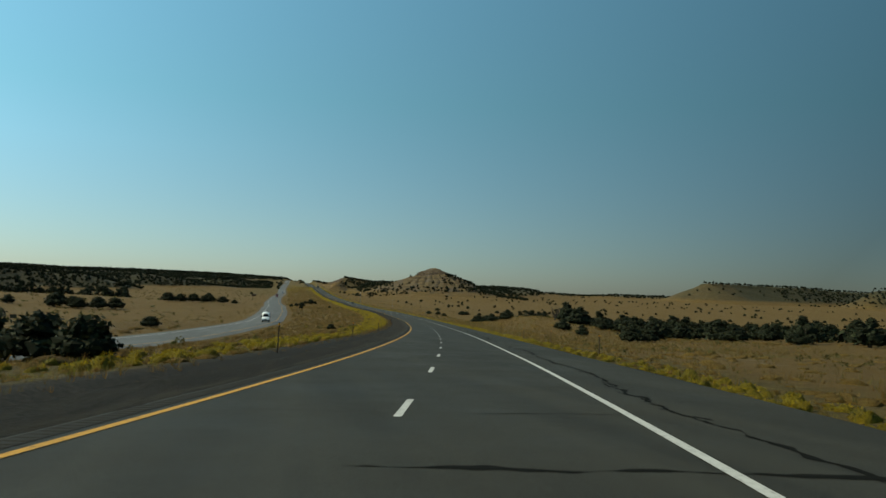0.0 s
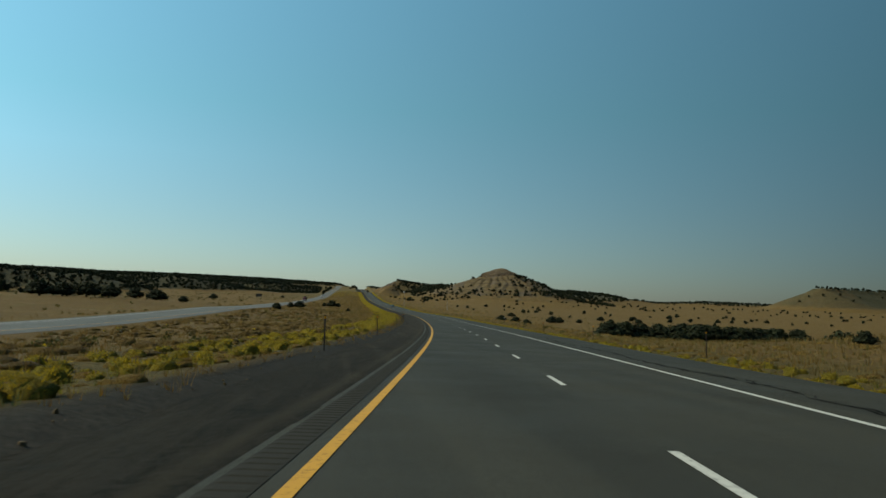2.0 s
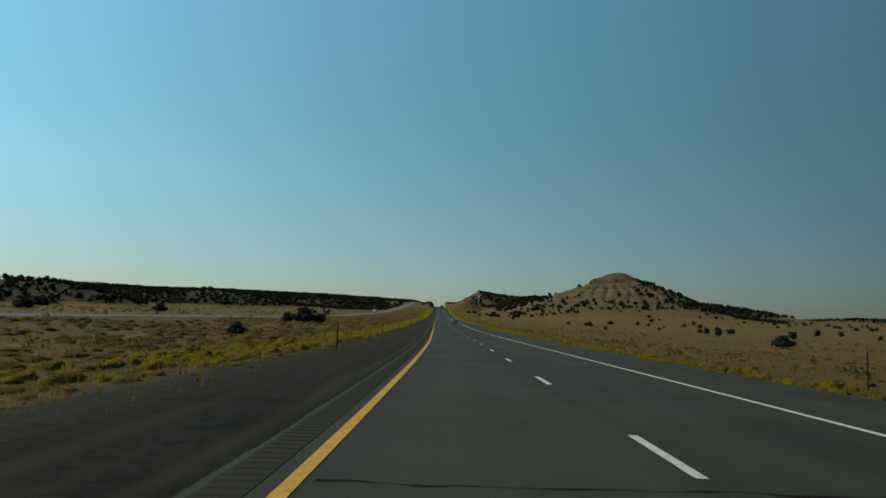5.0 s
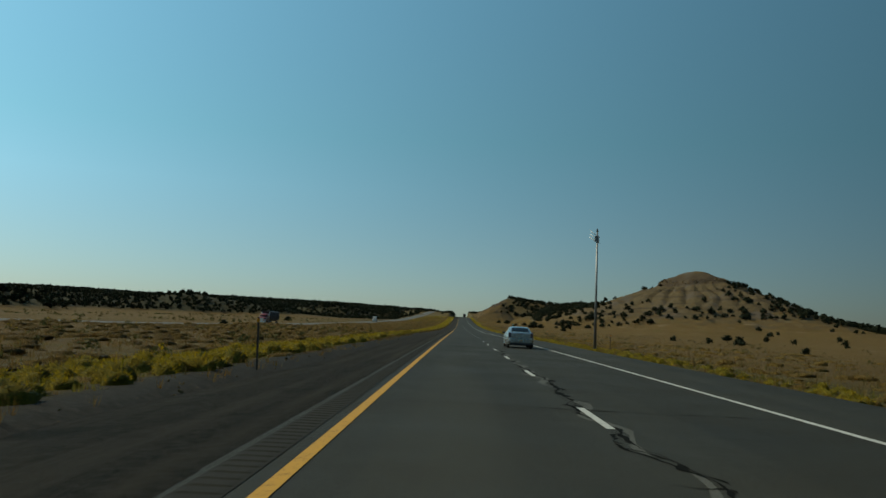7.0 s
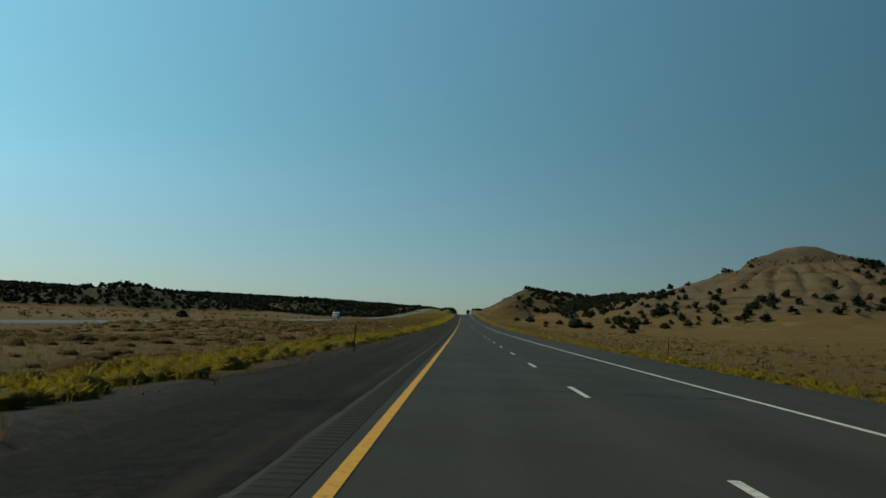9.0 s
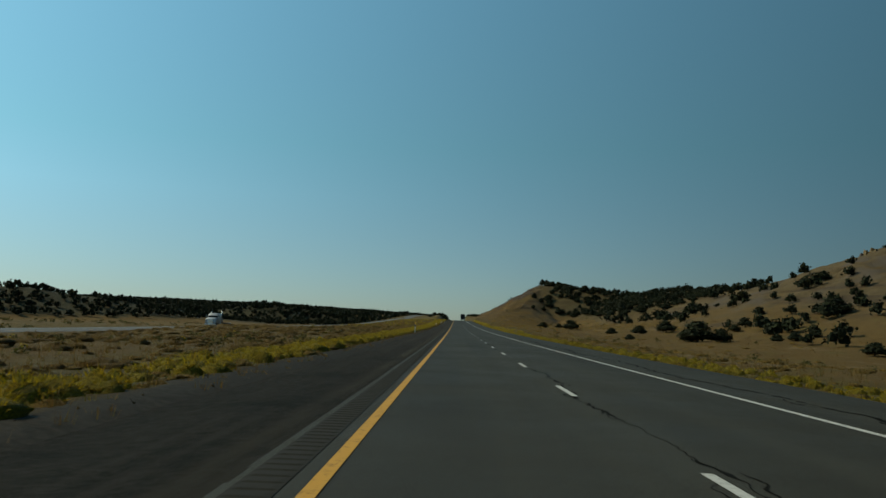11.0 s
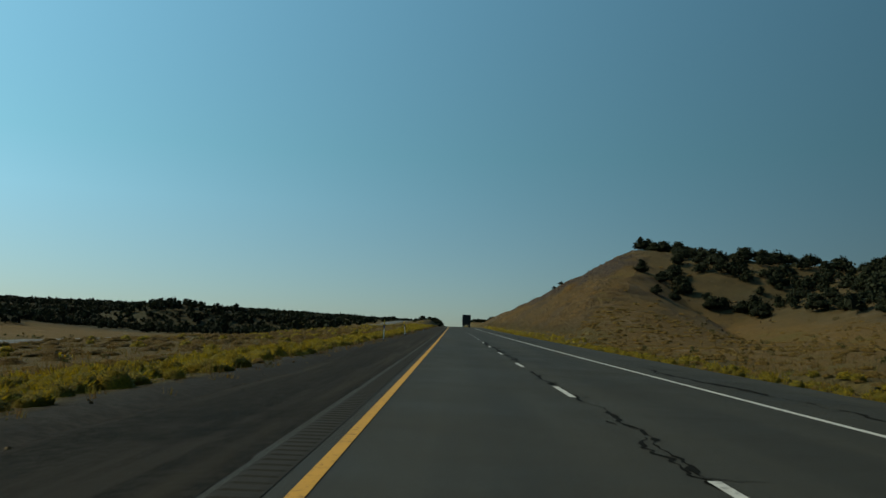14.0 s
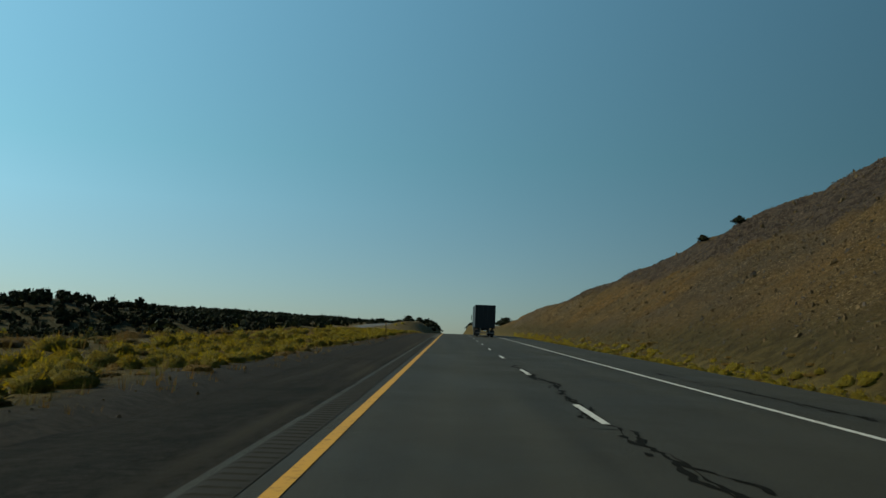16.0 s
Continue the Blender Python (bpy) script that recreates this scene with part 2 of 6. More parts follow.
    # the cut beside the road
    face = z0 - 0.4 + np.maximum(d - 13.6, 0) * 0.675 + (fbm(x, y, 9, 4) * 1.0 + fbm(x, y + 40, 2.8, 2) * 0.75) * smooth(14, 19, d) - np.abs(fbm(x * 0.15, y, 4, 3)) * 1.9 * smooth(15, 22, d) + 0.5 * np.tanh(3 * fbm(x * 0.6, y * 0.35, 3.0, 3)) * smooth(24, 30, d)
    out = np.where(d > 9, np.minimum(out, np.maximum(face, z0 - 0.9)), out)
    # broad land far off
    out = out + smooth(1600, 3600, np.hypot(x, y - 800)) * np.where(x > 0, 3, 14) * (1 + fbm(x, y, 500))
    # banks of the cutting at the last crest
    out = out + 2.2 * np.exp(-((d + 15) / 5.5) ** 2) * smooth(1590, 1670, y) * (1 - smooth(1770, 1860, y))
    out = out - dip(y) * smooth(-14, -5.0, d) * (1 - smooth(11.8, 16, d))
    return out - 0.3 * (1 - smooth(11.0, 12.2, d)) * smooth(-4.4, -3.2, d)


def height(x, y):
    return float(ground(np.array([x]), np.array([y]))[0])


# ---------------------------------------------------------------- materials
class Nodes:
    """A small way to write node trees."""

    def __init__(self, name):
        self.m = bpy.data.materials.new(name)
        self.m.use_nodes = True
        self.t = self.m.node_tree
        self.b = self.t.nodes["Principled BSDF"]
        self.pos = self.t.nodes.new("ShaderNodeTexCoord").outputs["Object"]

    def put(self, socket, value):
        if isinstance(value, bpy.types.NodeSocket):
            self.t.links.new(value, socket)
        elif isinstance(value, tuple) and len(value) == 3 and socket.type == "RGBA":
            socket.default_value = (*value, 1)
        else:
            socket.default_value = value

    def noise(self, scale, detail=4, rough=0.6, stretch=None, where=None):
        n = self.t.nodes.new("ShaderNodeTexNoise")
        n.inputs["Scale"].default_value, n.inputs["Detail"].default_value, n.inputs["Roughness"].default_value = scale, detail, rough
        v = where or self.pos
        if stretch:
            k = self.t.nodes.new("ShaderNodeMapping")
            k.inputs["Scale"].default_value = stretch
            self.t.links.new(v, k.inputs[0])
            v = k.outputs[0]
        self.t.links.new(v, n.inputs["Vector"])
        return n.outputs["Fac"]

    def ramp(self, value, a, b, lo=0.0, hi=1.0):
        n = self.t.nodes.new("ShaderNodeMapRange")
        n.inputs["From Min"].default_value, n.inputs["From Max"].default_value = a, b
        n.inputs["To Min"].default_value, n.inputs["To Max"].default_value = lo, hi
        self.t.links.new(value, n.inputs["Value"])
        return n.outputs[0]

    def mix(self, fac, a, b, blend="MIX"):
        n = self.t.nodes.new("ShaderNodeMix")
        n.data_type, n.blend_type = "RGBA", blend
        self.put(n.inputs[0], fac)
        self.put(n.inputs[6], a)
        self.put(n.inputs[7], b)
        return n.outputs[2]

    def math(self, op, a, b=0.0):
        n = self.t.nodes.new("ShaderNodeMath")
        n.operation = op
        self.put(n.inputs[0], a)
        self.put(n.inputs[1], b)
        return n.outputs[0]

    def attribute(self, name):
        n = self.t.nodes.new("ShaderNodeAttribute")
        n.attribute_name = name
        return n.outputs["Fac"]

    def island(self):
        return self.t.nodes.new("ShaderNodeNewGeometry").outputs["Random Per Island"]

    def thing(self):
        return self.t.nodes.new("ShaderNodeObjectInfo").outputs["Random"]

    def bump(self, value, strength, distance):
        n = self.t.nodes.new("ShaderNodeBump")
        n.inputs["Strength"].default_value, n.inputs["Distance"].default_value = strength, distance
        self.t.links.new(value, n.inputs["Height"])
        self.t.links.new(n.outputs[0], self.b.inputs["Normal"])

    def done(self, colour, rough=0.9, metal=0.0, spec=0.3, coat=0.0):
        self.put(self.b.inputs["Base Color"], colour)
        self.put(self.b.inputs["Roughness"], rough)
        self.b.inputs["Metallic"].default_value = metal
        self.b.inputs["Specular IOR Level"].default_value = spec
        self.b.inputs["Coat Weight"].default_value = coat
        return self.m


def plain(name, colour, rough=0.6, metal=0.0, spec=0.4, coat=0.0, grain=0.12, scale=6.0):
    n = Nodes(name)
    dark = tuple(c * (1 - grain) for c in colour)
    light = tuple(min(1, c * (1 + grain)) for c in colour)
    return n.done(n.mix(n.noise(scale), dark, light), rough, metal, spec, coat)


def ground_material():
    n = Nodes("dry grassland")
    grass = n.mix(n.ramp(n.noise(0.05), 0.35, 0.65), (0.106, 0.063, 0.017), (0.138, 0.086, 0.027))
    grass = n.mix(n.ramp(n.noise(0.9, 5, 0.7), 0.45, 0.72), grass, (0.074, 0.047, 0.014))
    grass = n.mix(n.ramp(n.noise(0.14, 4), 0.56, 0.70), grass, (0.098, 0.078, 0.020))
    grass = n.mix(n.ramp(n.noise(4.5, 6, 0.8), 0.46, 0.60, 0.0, 0.75), grass, (0.066, 0.044, 0.016))
    grass = n.mix(n.ramp(n.noise(0.35, 5, 0.75), 0.52, 0.66, 0.0, 0.6), grass, (0.080, 0.056, 0.020))
    dirt = n.mix(n.noise(0.3), (0.120, 0.082, 0.042), (0.160, 0.114, 0.064))
    col = n.mix(n.ramp(n.noise(0.11, 5, 0.65), 0.60, 0.68), grass, dirt)
    rock = n.mix(n.ramp(n.noise(0.35, 6, 0.7, stretch=(1.0, 1.0, 0.25)), 0.35, 0.65), (0.066, 0.048, 0.024), (0.108, 0.079, 0.040))
    rock = n.mix(n.ramp(n.noise(0.5, 4, 0.6, stretch=(0.03, 0.03, 1.1)), 0.52, 0.60), rock, (0.060, 0.044, 0.026))
    rock = n.mix(n.ramp(n.noise(0.06, 3), 0.52, 0.62), rock, (0.080, 0.064, 0.047))
    col = n.mix(n.attribute("bare"), col, rock)
    col = n.mix(n.math("MULTIPLY", n.attribute("cap"), n.ramp(n.noise(0.4, 4, 0.7, stretch=(1, 1, 0.6)), 0.35, 0.6, 0.3, 1.0)), col, (0.052, 0.036, 0.023))
    # woodland floor: litter, its colour darkened further by painted shade of the trees
    litter = n.mix(n.ramp(n.noise(0.25, 5, 0.7), 0.4, 0.65), (0.027, 0.028, 0.014), (0.060, 0.050, 0.026))
    col = n.mix(n.attribute("litter"), col, litter)
    cut = n.mix(n.ramp(n.noise(0.07, 5, 0.6), 0.38, 0.6), (0.205, 0.112, 0.024), (0.150, 0.098, 0.036))
    cut = n.mix(n.ramp(n.noise(0.05, 4, 0.6, stretch=(1, 0.5, 1.6)), 0.50, 0.60), cut, (0.105, 0.078, 0.048))
    cut = n.mix(n.ramp(n.noise(0.9, 7, 0.85), 0.47, 0.60, 0.0, 0.75), cut, (0.062, 0.041, 0.016))
    cut = n.mix(n.ramp(n.noise(7.0, 4, 0.8), 0.48, 0.56, 0.0, 0.70), cut, (0.046, 0.031, 0.014))
    chips = n.math("MULTIPLY", n.ramp(n.noise(5.0, 4, 0.85), 0.555, 0.60), n.ramp(n.noise(0.22, 5, 0.75), 0.44, 0.60, 0.45, 1.0))
    cut = n.mix(chips, cut, (0.33, 0.24, 0.13))
    scree = n.mix(n.ramp(n.noise(1.5, 7, 0.9, stretch=(1, 1, 0.6)), 0.44, 0.58), (0.030, 0.022, 0.017), (0.112, 0.083, 0.061))
    scree = n.mix(n.ramp(n.noise(6.0, 4, 0.85), 0.58, 0.63, 0.0, 0.8), scree, (0.28, 0.215, 0.15))
    cut = n.mix(n.attribute("head"), cut, scree)
    col = n.mix(n.attribute("cut"), col, cut)
    gravel = n.mix(n.ramp(n.noise(5.0, 5, 0.7), 0.4, 0.7), (0.0125, 0.0108, 0.0085), (0.0310, 0.0268, 0.0208))
    turf = n.mix(n.ramp(n.noise(1.1, 5, 0.75), 0.40, 0.62), (0.050, 0.037, 0.012), (0.105, 0.077, 0.024))
    col = n.mix(n.attribute("turf"), col, turf)
    col = n.mix(n.attribute("gravel"), col, gravel)
    rough = n.math("MULTIPLY", n.noise(1.3, 7, 0.8), n.ramp(n.attribute("cut"), 0.0, 1.0, 0.5, 6.0))
    n.bump(n.math("MULTIPLY", n.math("ADD", rough, n.noise(2.5, 6, 0.75)), n.ramp(n.attribute("gravel"), 0.0, 1.0, 1.0, 0.12)), 0.8, 0.16)
    return n.done(col, 0.95, spec=0.12)


def asphalt_material(name, dark, light):
    n = Nodes(name)
    col = n.mix(n.ramp(n.noise(0.25, 4), 0.3, 0.7), dark, light)
    wear = n.ramp(n.noise(0.6, 5, 0.6, stretch=(1.2, 0.03, 1)), 0.42, 0.66)
    col = n.mix(wear, col, tuple(c * 1.25 for c in light))
    col = n.mix(n.ramp(n.noise(26, 3, 0.8), 0.45, 0.75), col, tuple(c * 0.6 for c in dark))
    col = n.mix(n.ramp(n.noise(40, 2, 0.8), 0.62, 0.72), col, tuple(c * 1.9 for c in light))
    n.bump(n.noise(45, 3, 0.8), 0.35, 0.02)
    return n.done(col, n.ramp(n.noise(0.3), 0.3, 0.7, 0.70, 0.85), spec=0.16)


def gravel_material():
    n = Nodes("gravel and dust")
    col = n.mix(n.ramp(n.noise(5, 6, 0.85), 0.42, 0.62), (0.0135, 0.0120, 0.0098), (0.0345, 0.0305, 0.0245))
    col = n.mix(n.ramp(n.noise(0.9, 4, 0.6, stretch=(1.6, 0.05, 1)), 0.52, 0.66), col, (0.039, 0.0340, 0.0262))
    col = n.mix(n.ramp(n.noise(0.35, 4, 0.7), 0.54, 0.66), col, (0.0130, 0.0122, 0.0106))
    col = n.mix(n.ramp(n.noise(28, 2, 0.8), 0.60, 0.72), col, (0.060, 0.054, 0.045))
    col = n.mix(n.math("MULTIPLY", n.attribute("dust"), n.ramp(n.noise(1.2, 4, 0.6, stretch=(1, 0.15, 1)), 0.3, 0.6)), col, (0.046, 0.040, 0.029))
    n.bump(n.noise(9, 6, 0.85), 0.9, 0.06)
    return n.done(col, 0.95, spec=0.06)


def paint_material(name, colour):
    n = Nodes(name)
    worn = n.ramp(n.noise(9, 6, 0.75), 0.52, 0.66)
    col = n.mix(n.noise(1.5, 4), tuple(c * 0.82 for c in colour), colour)
    col = n.mix(worn, col, tuple(c * 0.35 for c in colour))
    return n.done(col, 0.7, spec=0.3)


def leaf_material(name, dark, light, odd=None, through_leaf=0.0):
    n = Nodes(name)
    v = n.island()
    col = n.mix(v, dark, light)
    col = n.mix(n.ramp(n.noise(0.8, 3), 0.35, 0.65), col, tuple(0.7 * a + 0.15 * b for a, b in zip(dark, light)))
    if odd:
        col = n.mix(n.ramp(v, 0.80, 0.86), col, odd)
    n.done(col, 0.8, spec=0.15)
    if through_leaf:
        glow = n.t.nodes.new("ShaderNodeBsdfTranslucent")
        n.put(glow.inputs[0], col)
        both = n.t.nodes.new("ShaderNodeMixShader")
        both.inputs[0].default_value = through_leaf
        n.t.links.new(n.b.outputs[0], both.inputs[1])
        n.t.links.new(glow.outputs[0], both.inputs[2])
        n.t.links.new(both.outputs[0], n.t.nodes["Material Output"].inputs[0])
    return n.m


M_GROUND = ground_material()
M_ASPHALT = asphalt_material("asphalt", (0.0205, 0.0194, 0.0142), (0.0295, 0.0278, 0.0202))
M_ASPHALT_PALE = asphalt_material("pale asphalt", (0.066, 0.066, 0.064), (0.090, 0.090, 0.087))
M_WORN = asphalt_material("worn asphalt", (0.052, 0.051, 0.043), (0.080, 0.078, 0.066))
M_GRAVEL = gravel_material()
M_RUMBLE = plain("milled asphalt", (0.0200, 0.0186, 0.0150), 0.9, spec=0.1, grain=0.3, scale=9)
M_WHITE = paint_material("white road paint", (0.43, 0.43, 0.40))
M_YELLOW = paint_material("yellow road paint", (0.46, 0.235, 0.016))
M_TAR = plain("tar sealant", (0.007, 0.007, 0.006), 0.95, spec=0.03, grain=0.3)
M_JUNIPER = leaf_material("juniper foliage", (0.0092, 0.0128, 0.0056), (0.034, 0.040, 0.0160), None, 0.15)
# near-black filler for the crowns: the shade inside them, put into a colour
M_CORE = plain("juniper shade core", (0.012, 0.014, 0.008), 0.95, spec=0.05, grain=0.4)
M_BARK = plain("juniper bark", (0.07, 0.055, 0.042), 0.95, spec=0.1, grain=0.35, scale=12)
M_GRASS = leaf_material("dry grass", (0.14, 0.088, 0.026), (0.28, 0.185, 0.058), (0.10, 0.105, 0.035), 0.45)
M_GREEN_GRASS = leaf_material("yellow-green verge grass", (0.14, 0.115, 0.020), (0.30, 0.225, 0.045), (0.085, 0.095, 0.022), 0.45)
M_BROWN_GRASS = leaf_material("brown weeds", (0.120, 0.068, 0.018), (0.27, 0.160, 0.042), (0.11, 0.092, 0.026), 0.4)
def mound_material(name, low, mid, high, fine):
    """The close, fibrous mass inside a shrub or a clump of grass."""
    n = Nodes(name)
    v = n.island()
    col = n.mix(n.ramp(n.noise(fine, 4, 0.75), 0.42, 0.60), low, mid)
    col = n.mix(n.ramp(n.noise(fine * 1.7, 3, 0.8), 0.50, 0.66), col, n.mix(n.ramp(v, 0.45, 0.75), mid, high))
    n.bump(n.noise(fine, 4, 0.8), 1.0, 0.08)
    return n.done(col, 0.9, spec=0.1)


M_BUSH = mound_material("rabbitbrush mass", (0.106, 0.090, 0.013), (0.235, 0.174, 0.015), (0.44, 0.305, 0.010), 30)
M_TURF = mound_material("bunch grass mass", (0.105, 0.066, 0.017), (0.205, 0.130, 0.032), (0.29, 0.190, 0.044), 34)
M_DARK_TURF = mound_material("brown grass mass", (0.070, 0.044, 0.013), (0.135, 0.086, 0.024), (0.19, 0.125, 0.032), 34)
M_SAGE = leaf_material("sage leaves", (0.055, 0.055, 0.018), (0.120, 0.108, 0.032), (0.14, 0.10, 0.035), 0.35)
M_BLOOM = leaf_material("rabbitbrush flowers", (0.25, 0.172, 0.008), (0.50, 0.340, 0.010), (0.11, 0.110, 0.024), 0.4)
M_ROCK = leaf_material("broken rock", (0.060, 0.040, 0.018), (0.190, 0.130, 0.062), (0.085, 0.070, 0.058))
M_PALE_ROCK = leaf_material("pale rock", (0.13, 0.10, 0.06), (0.40, 0.32, 0.20), (0.26, 0.20, 0.13))
M_RUST = plain("weathered steel", (0.060, 0.040, 0.030), 0.8, 0.3, grain=0.4)
M_STEEL = plain("galvanised steel", (0.20, 0.20, 0.20), 0.5, 0.8)
M_SIGN_GREEN = plain("green sign sheeting", (0.010, 0.10, 0.045), 0.45)
M_POST_WHITE = plain("white plastic", (0.72, 0.72, 0.68), 0.5)
M_POST_YELLOW = plain("yellow sheeting", (0.75, 0.42, 0.02), 0.45)
M_POST_BLUE = plain("blue sheeting", (0.02, 0.03, 0.20), 0.45)


# ---------------------------------------------------------------- ways to build
def raw_mesh(name, verts, faces, mats, index=None, smooth_faces=False):
    verts, faces = np.asarray(verts, np.float32), np.asarray(faces, np.int32)
    me = bpy.data.meshes.new(name)
    k = faces.shape[1]
    me.vertices.add(len(verts))
    me.vertices.foreach_set("co", verts.ravel())
    me.loops.add(faces.size)
    me.loops.foreach_set("vertex_index", faces.ravel())
    me.polygons.add(len(faces))
    me.polygons.foreach_set("loop_start", np.arange(0, faces.size, k, dtype=np.int32))
    me.polygons.foreach_set("use_smooth", np.full(len(faces), smooth_faces))
    for m in mats:
        me.materials.append(m)
    if index is not None:
        me.polygons.foreach_set("material_index", np.asarray(index, np.int32))
    me.update(calc_edges=True)
    return me


def under(ob, parent):
    ob.parent = parent
    return ob


def part(name, data, mat, parent, label=""):
    """Links a bmesh or a mesh as one object under a thing or a part."""
    if isinstance(data, bmesh.types.BMesh):
        me = bpy.data.meshes.new(name)
        data.to_mesh(me)
        data.free()
        if mat:
            me.materials.append(mat)
    else:
        me = data
    ob = new(name, me)
    ob.parent = parent
    return tagged(ob, label)


def grid(name, P, mat, smooth_faces=True):
    n, m = P.shape[:2]
    idx = np.arange(n * m).reshape(n, m)
    f = np.stack([idx[:-1, :-1], idx[:-1, 1:], idx[1:, 1:], idx[1:, :-1]], -1).reshape(-1, 4)
    return raw_mesh(name, P.reshape(-1, 3), f, [mat], None, smooth_faces)


def strip(name, d0, d1, s, up, mat):
    return grid(name, np.stack([road_point(s, d0, up), road_point(s, d1, up)], 1), mat)


def graded(parts):
    return np.unique(np.concatenate([np.arange(a, b, step) for a, b, step in parts]).round(3))


def box_bm(size, at=(0, 0, 0), bevel=0.0, segments=2):
    bm = bmesh.new()
    bmesh.ops.create_cube(bm, size=1)
    for v in bm.verts:
        v.co = Vector((v.co.x * size[0] + at[0], v.co.y * size[1] + at[1], v.co.z * size[2] + at[2]))
    if bevel:
        bmesh.ops.bevel(bm, geom=bm.edges[:], offset=bevel, segments=segments, affect="EDGES", profile=0.5)
    return bm


def tube_bm(r0, r1, height_, at=(0, 0, 0), sides=12, axis="z"):
    bm = bmesh.new()
    bmesh.ops.create_cone(bm, cap_ends=True, segments=sides, radius1=r0, radius2=r1, depth=height_)
    turn = {"z": Matrix(), "x": Matrix.Rotation(radians(90), 4, "Y"), "y": Matrix.Rotation(radians(90), 4, "X")}[axis]
    bmesh.ops.transform(bm, matrix=Matrix.Translation(at) @ turn, verts=bm.verts)
    for f in bm.faces:
        f.smooth = len(f.verts) == 4
    return bm


def merge(*bms):
    out = bms[0]
    for b in bms[1:]:
        me = bpy.data.meshes.new("t")
        b.to_mesh(me)
        b.free()
        out.from_mesh(me)
        bpy.data.meshes.remove(me)
    return out


# ---------------------------------------------------------------- ground and road
ds = graded([(-4500, -1000, 250), (-1000, -520, 24), (-520, -130, 8), (-130, -30, 3), (-30, -8, 1.2), (-8, -3, 0.5), (-3, 11, 7), (11, 18, 0.5),
             (18, 64, 1.1), (64, 100, 4), (100, 120, 2), (120, 215, 1.3), (215, 300, 3), (300, 900, 14), (900, 1800, 40), (1800, 4800, 250)])
ys = graded([(-900, -60, 60), (-60, 1080, 6.5), (1080, 1150, 3), (1150, 1175, 2), (1175, 1270, 1.4), (1270, 1310, 3), (1310, 1520, 1.2), (1520, 1640, 2), (1640, 2200, 7), (2200, 2900, 30), (2900, 7500, 300)])
GY, GD = np.meshgrid(ys, ds, indexing="ij")
GX = xr(GY) + GD
GZ = ground(GX, GY)
land = new("ground", grid("ground", np.stack([GX, GY, GZ], -1), M_GROUND))
tagged(land, "dry tan grassland rising to bare eroded hills", "ground", kind="structure")
gy, gx = np.gradient(GZ, ys, ds)
slope = np.hypot(gx, gy)
near_cut = smooth(13, 16, GD) * (1 - smooth(52, 60, GD)) * smooth(-4, 10, GY - cut_start(GD) + 7 * fbm(GX, GY, 12)) * (1 - smooth(1660, 1700, GY))
in_butte = 1 - smooth(70, 110, np.hypot(GX - 164, (GY - 1226) * 0.66))
bare = np.clip(smooth(0.28, 0.5, slope) * 0.85 + in_butte * 0.9 * smooth(0.16, 0.35, slope), 0, 1)
cut = near_cut * smooth(0.26, 0.42, slope + 0.15 * fbm(GX, GY, 10))
gravel = (1 - smooth(4.6, 5.6, -GD + 1.2 * fbm(GX, GY, 4))) * (GD < 5) + (1 - smooth(11.3, 12.4, GD + 0.8 * fbm(GX, GY, 3))) * (GD > 5)
lift = GZ - zr(GY) - np.interp(GY, [0, 900, 1160, 1330, 1470, 1700, 2000, 2300], [1.0, 0, -1.0, -2.5, -5.0, -7.0, -3.0, 0])
# where woods stand: litter together with the understory shade painted into its colour
litter = smooth(0.8, 3.0, lift + 2.0 * fbm(GX, GY, 25)) * (GD < -72) * (GY > 650)
litter = np.maximum(litter, smooth(-2.5, -0.5, lift + 2.0 * fbm(GX, GY, 25)) * smooth(76, 84, -GD) * smooth(1560, 1620, GY) * (1 - smooth(2100, 2300, GY)))
litter = np.clip(litter + smooth(3, 8, GZ - zr(GY) + sunk(GD, GY)) * (GX > 180) * (GY > 1240) * (1 - 0.6 * bare * (GX < 790)), 0, 1)
litter = np.maximum(litter, 0.55 * smooth(1.5, 5, GZ - zr(GY)) * smooth(38, 52, GX + np.maximum(0, GY - 1415)) * (GX < 180) * smooth(1285, 1320, GY) * (1 - smooth(1440, 1460, GY)))
bare = bare * (1 - 0.8 * litter)
r_b = np.hypot(GX - 164, (GY - 1226) * 0.66) + 3 * fbm(GX, GY, 12)
cap = smooth(7, 15, r_b) * (1 - smooth(25, 28, r_b)) + 0.7 * smooth(33, 35, r_b) * (1 - smooth(37, 39, r_b)) * smooth(-0.1, 0.2, fbm(GX, GY, 20))
wander = GD + 3.0 * fbm(GX, GY, 9)
turf = np.where(GD < 0, smooth(3.6, 4.8, -wander) * (1 - smooth(10, 16, -wander)), smooth(11, 12, wander) * (1 - smooth(15, 19, wander)))
turf = np.maximum(turf, 0.85 * smooth(900, 1250, GY) * smooth(5, 7, -GD) * (1 - smooth(90, 130, -GD)) * smooth(-0.6, 0.1, fbm(GX, GY, 14)))
head = cut * smooth(-1.6, 1.6, GD + 4.0 * fbm(GX, GY, 12, 3) - np.interp(GY, [1395, 1420, 1440, 1500], [33, 33.5, 30, 25])) * smooth(1380, 1395, GY)
for key, values in (("bare", bare), ("cut", cut), ("head", head), ("gravel", gravel), ("litter", litter), ("cap", cap), ("turf", turf)):
    land.data.attributes.new(key, "FLOAT", "POINT").data.foreach_set("value", values.ravel().astype(np.float32))

ss = graded([(-40, 1500, 1.5), (1500, 2690, 6)])
rd = np.array([-0.75, -0.4, 0, 1.8, W1, 5.5, W1 + W2, 9.2, 11.0])
road = new("road", grid("road", np.stack([road_point(ss, v, -0.02 if v in (-0.75, 11.0) else 0.0) for v in rd], 1), M_ASPHALT))
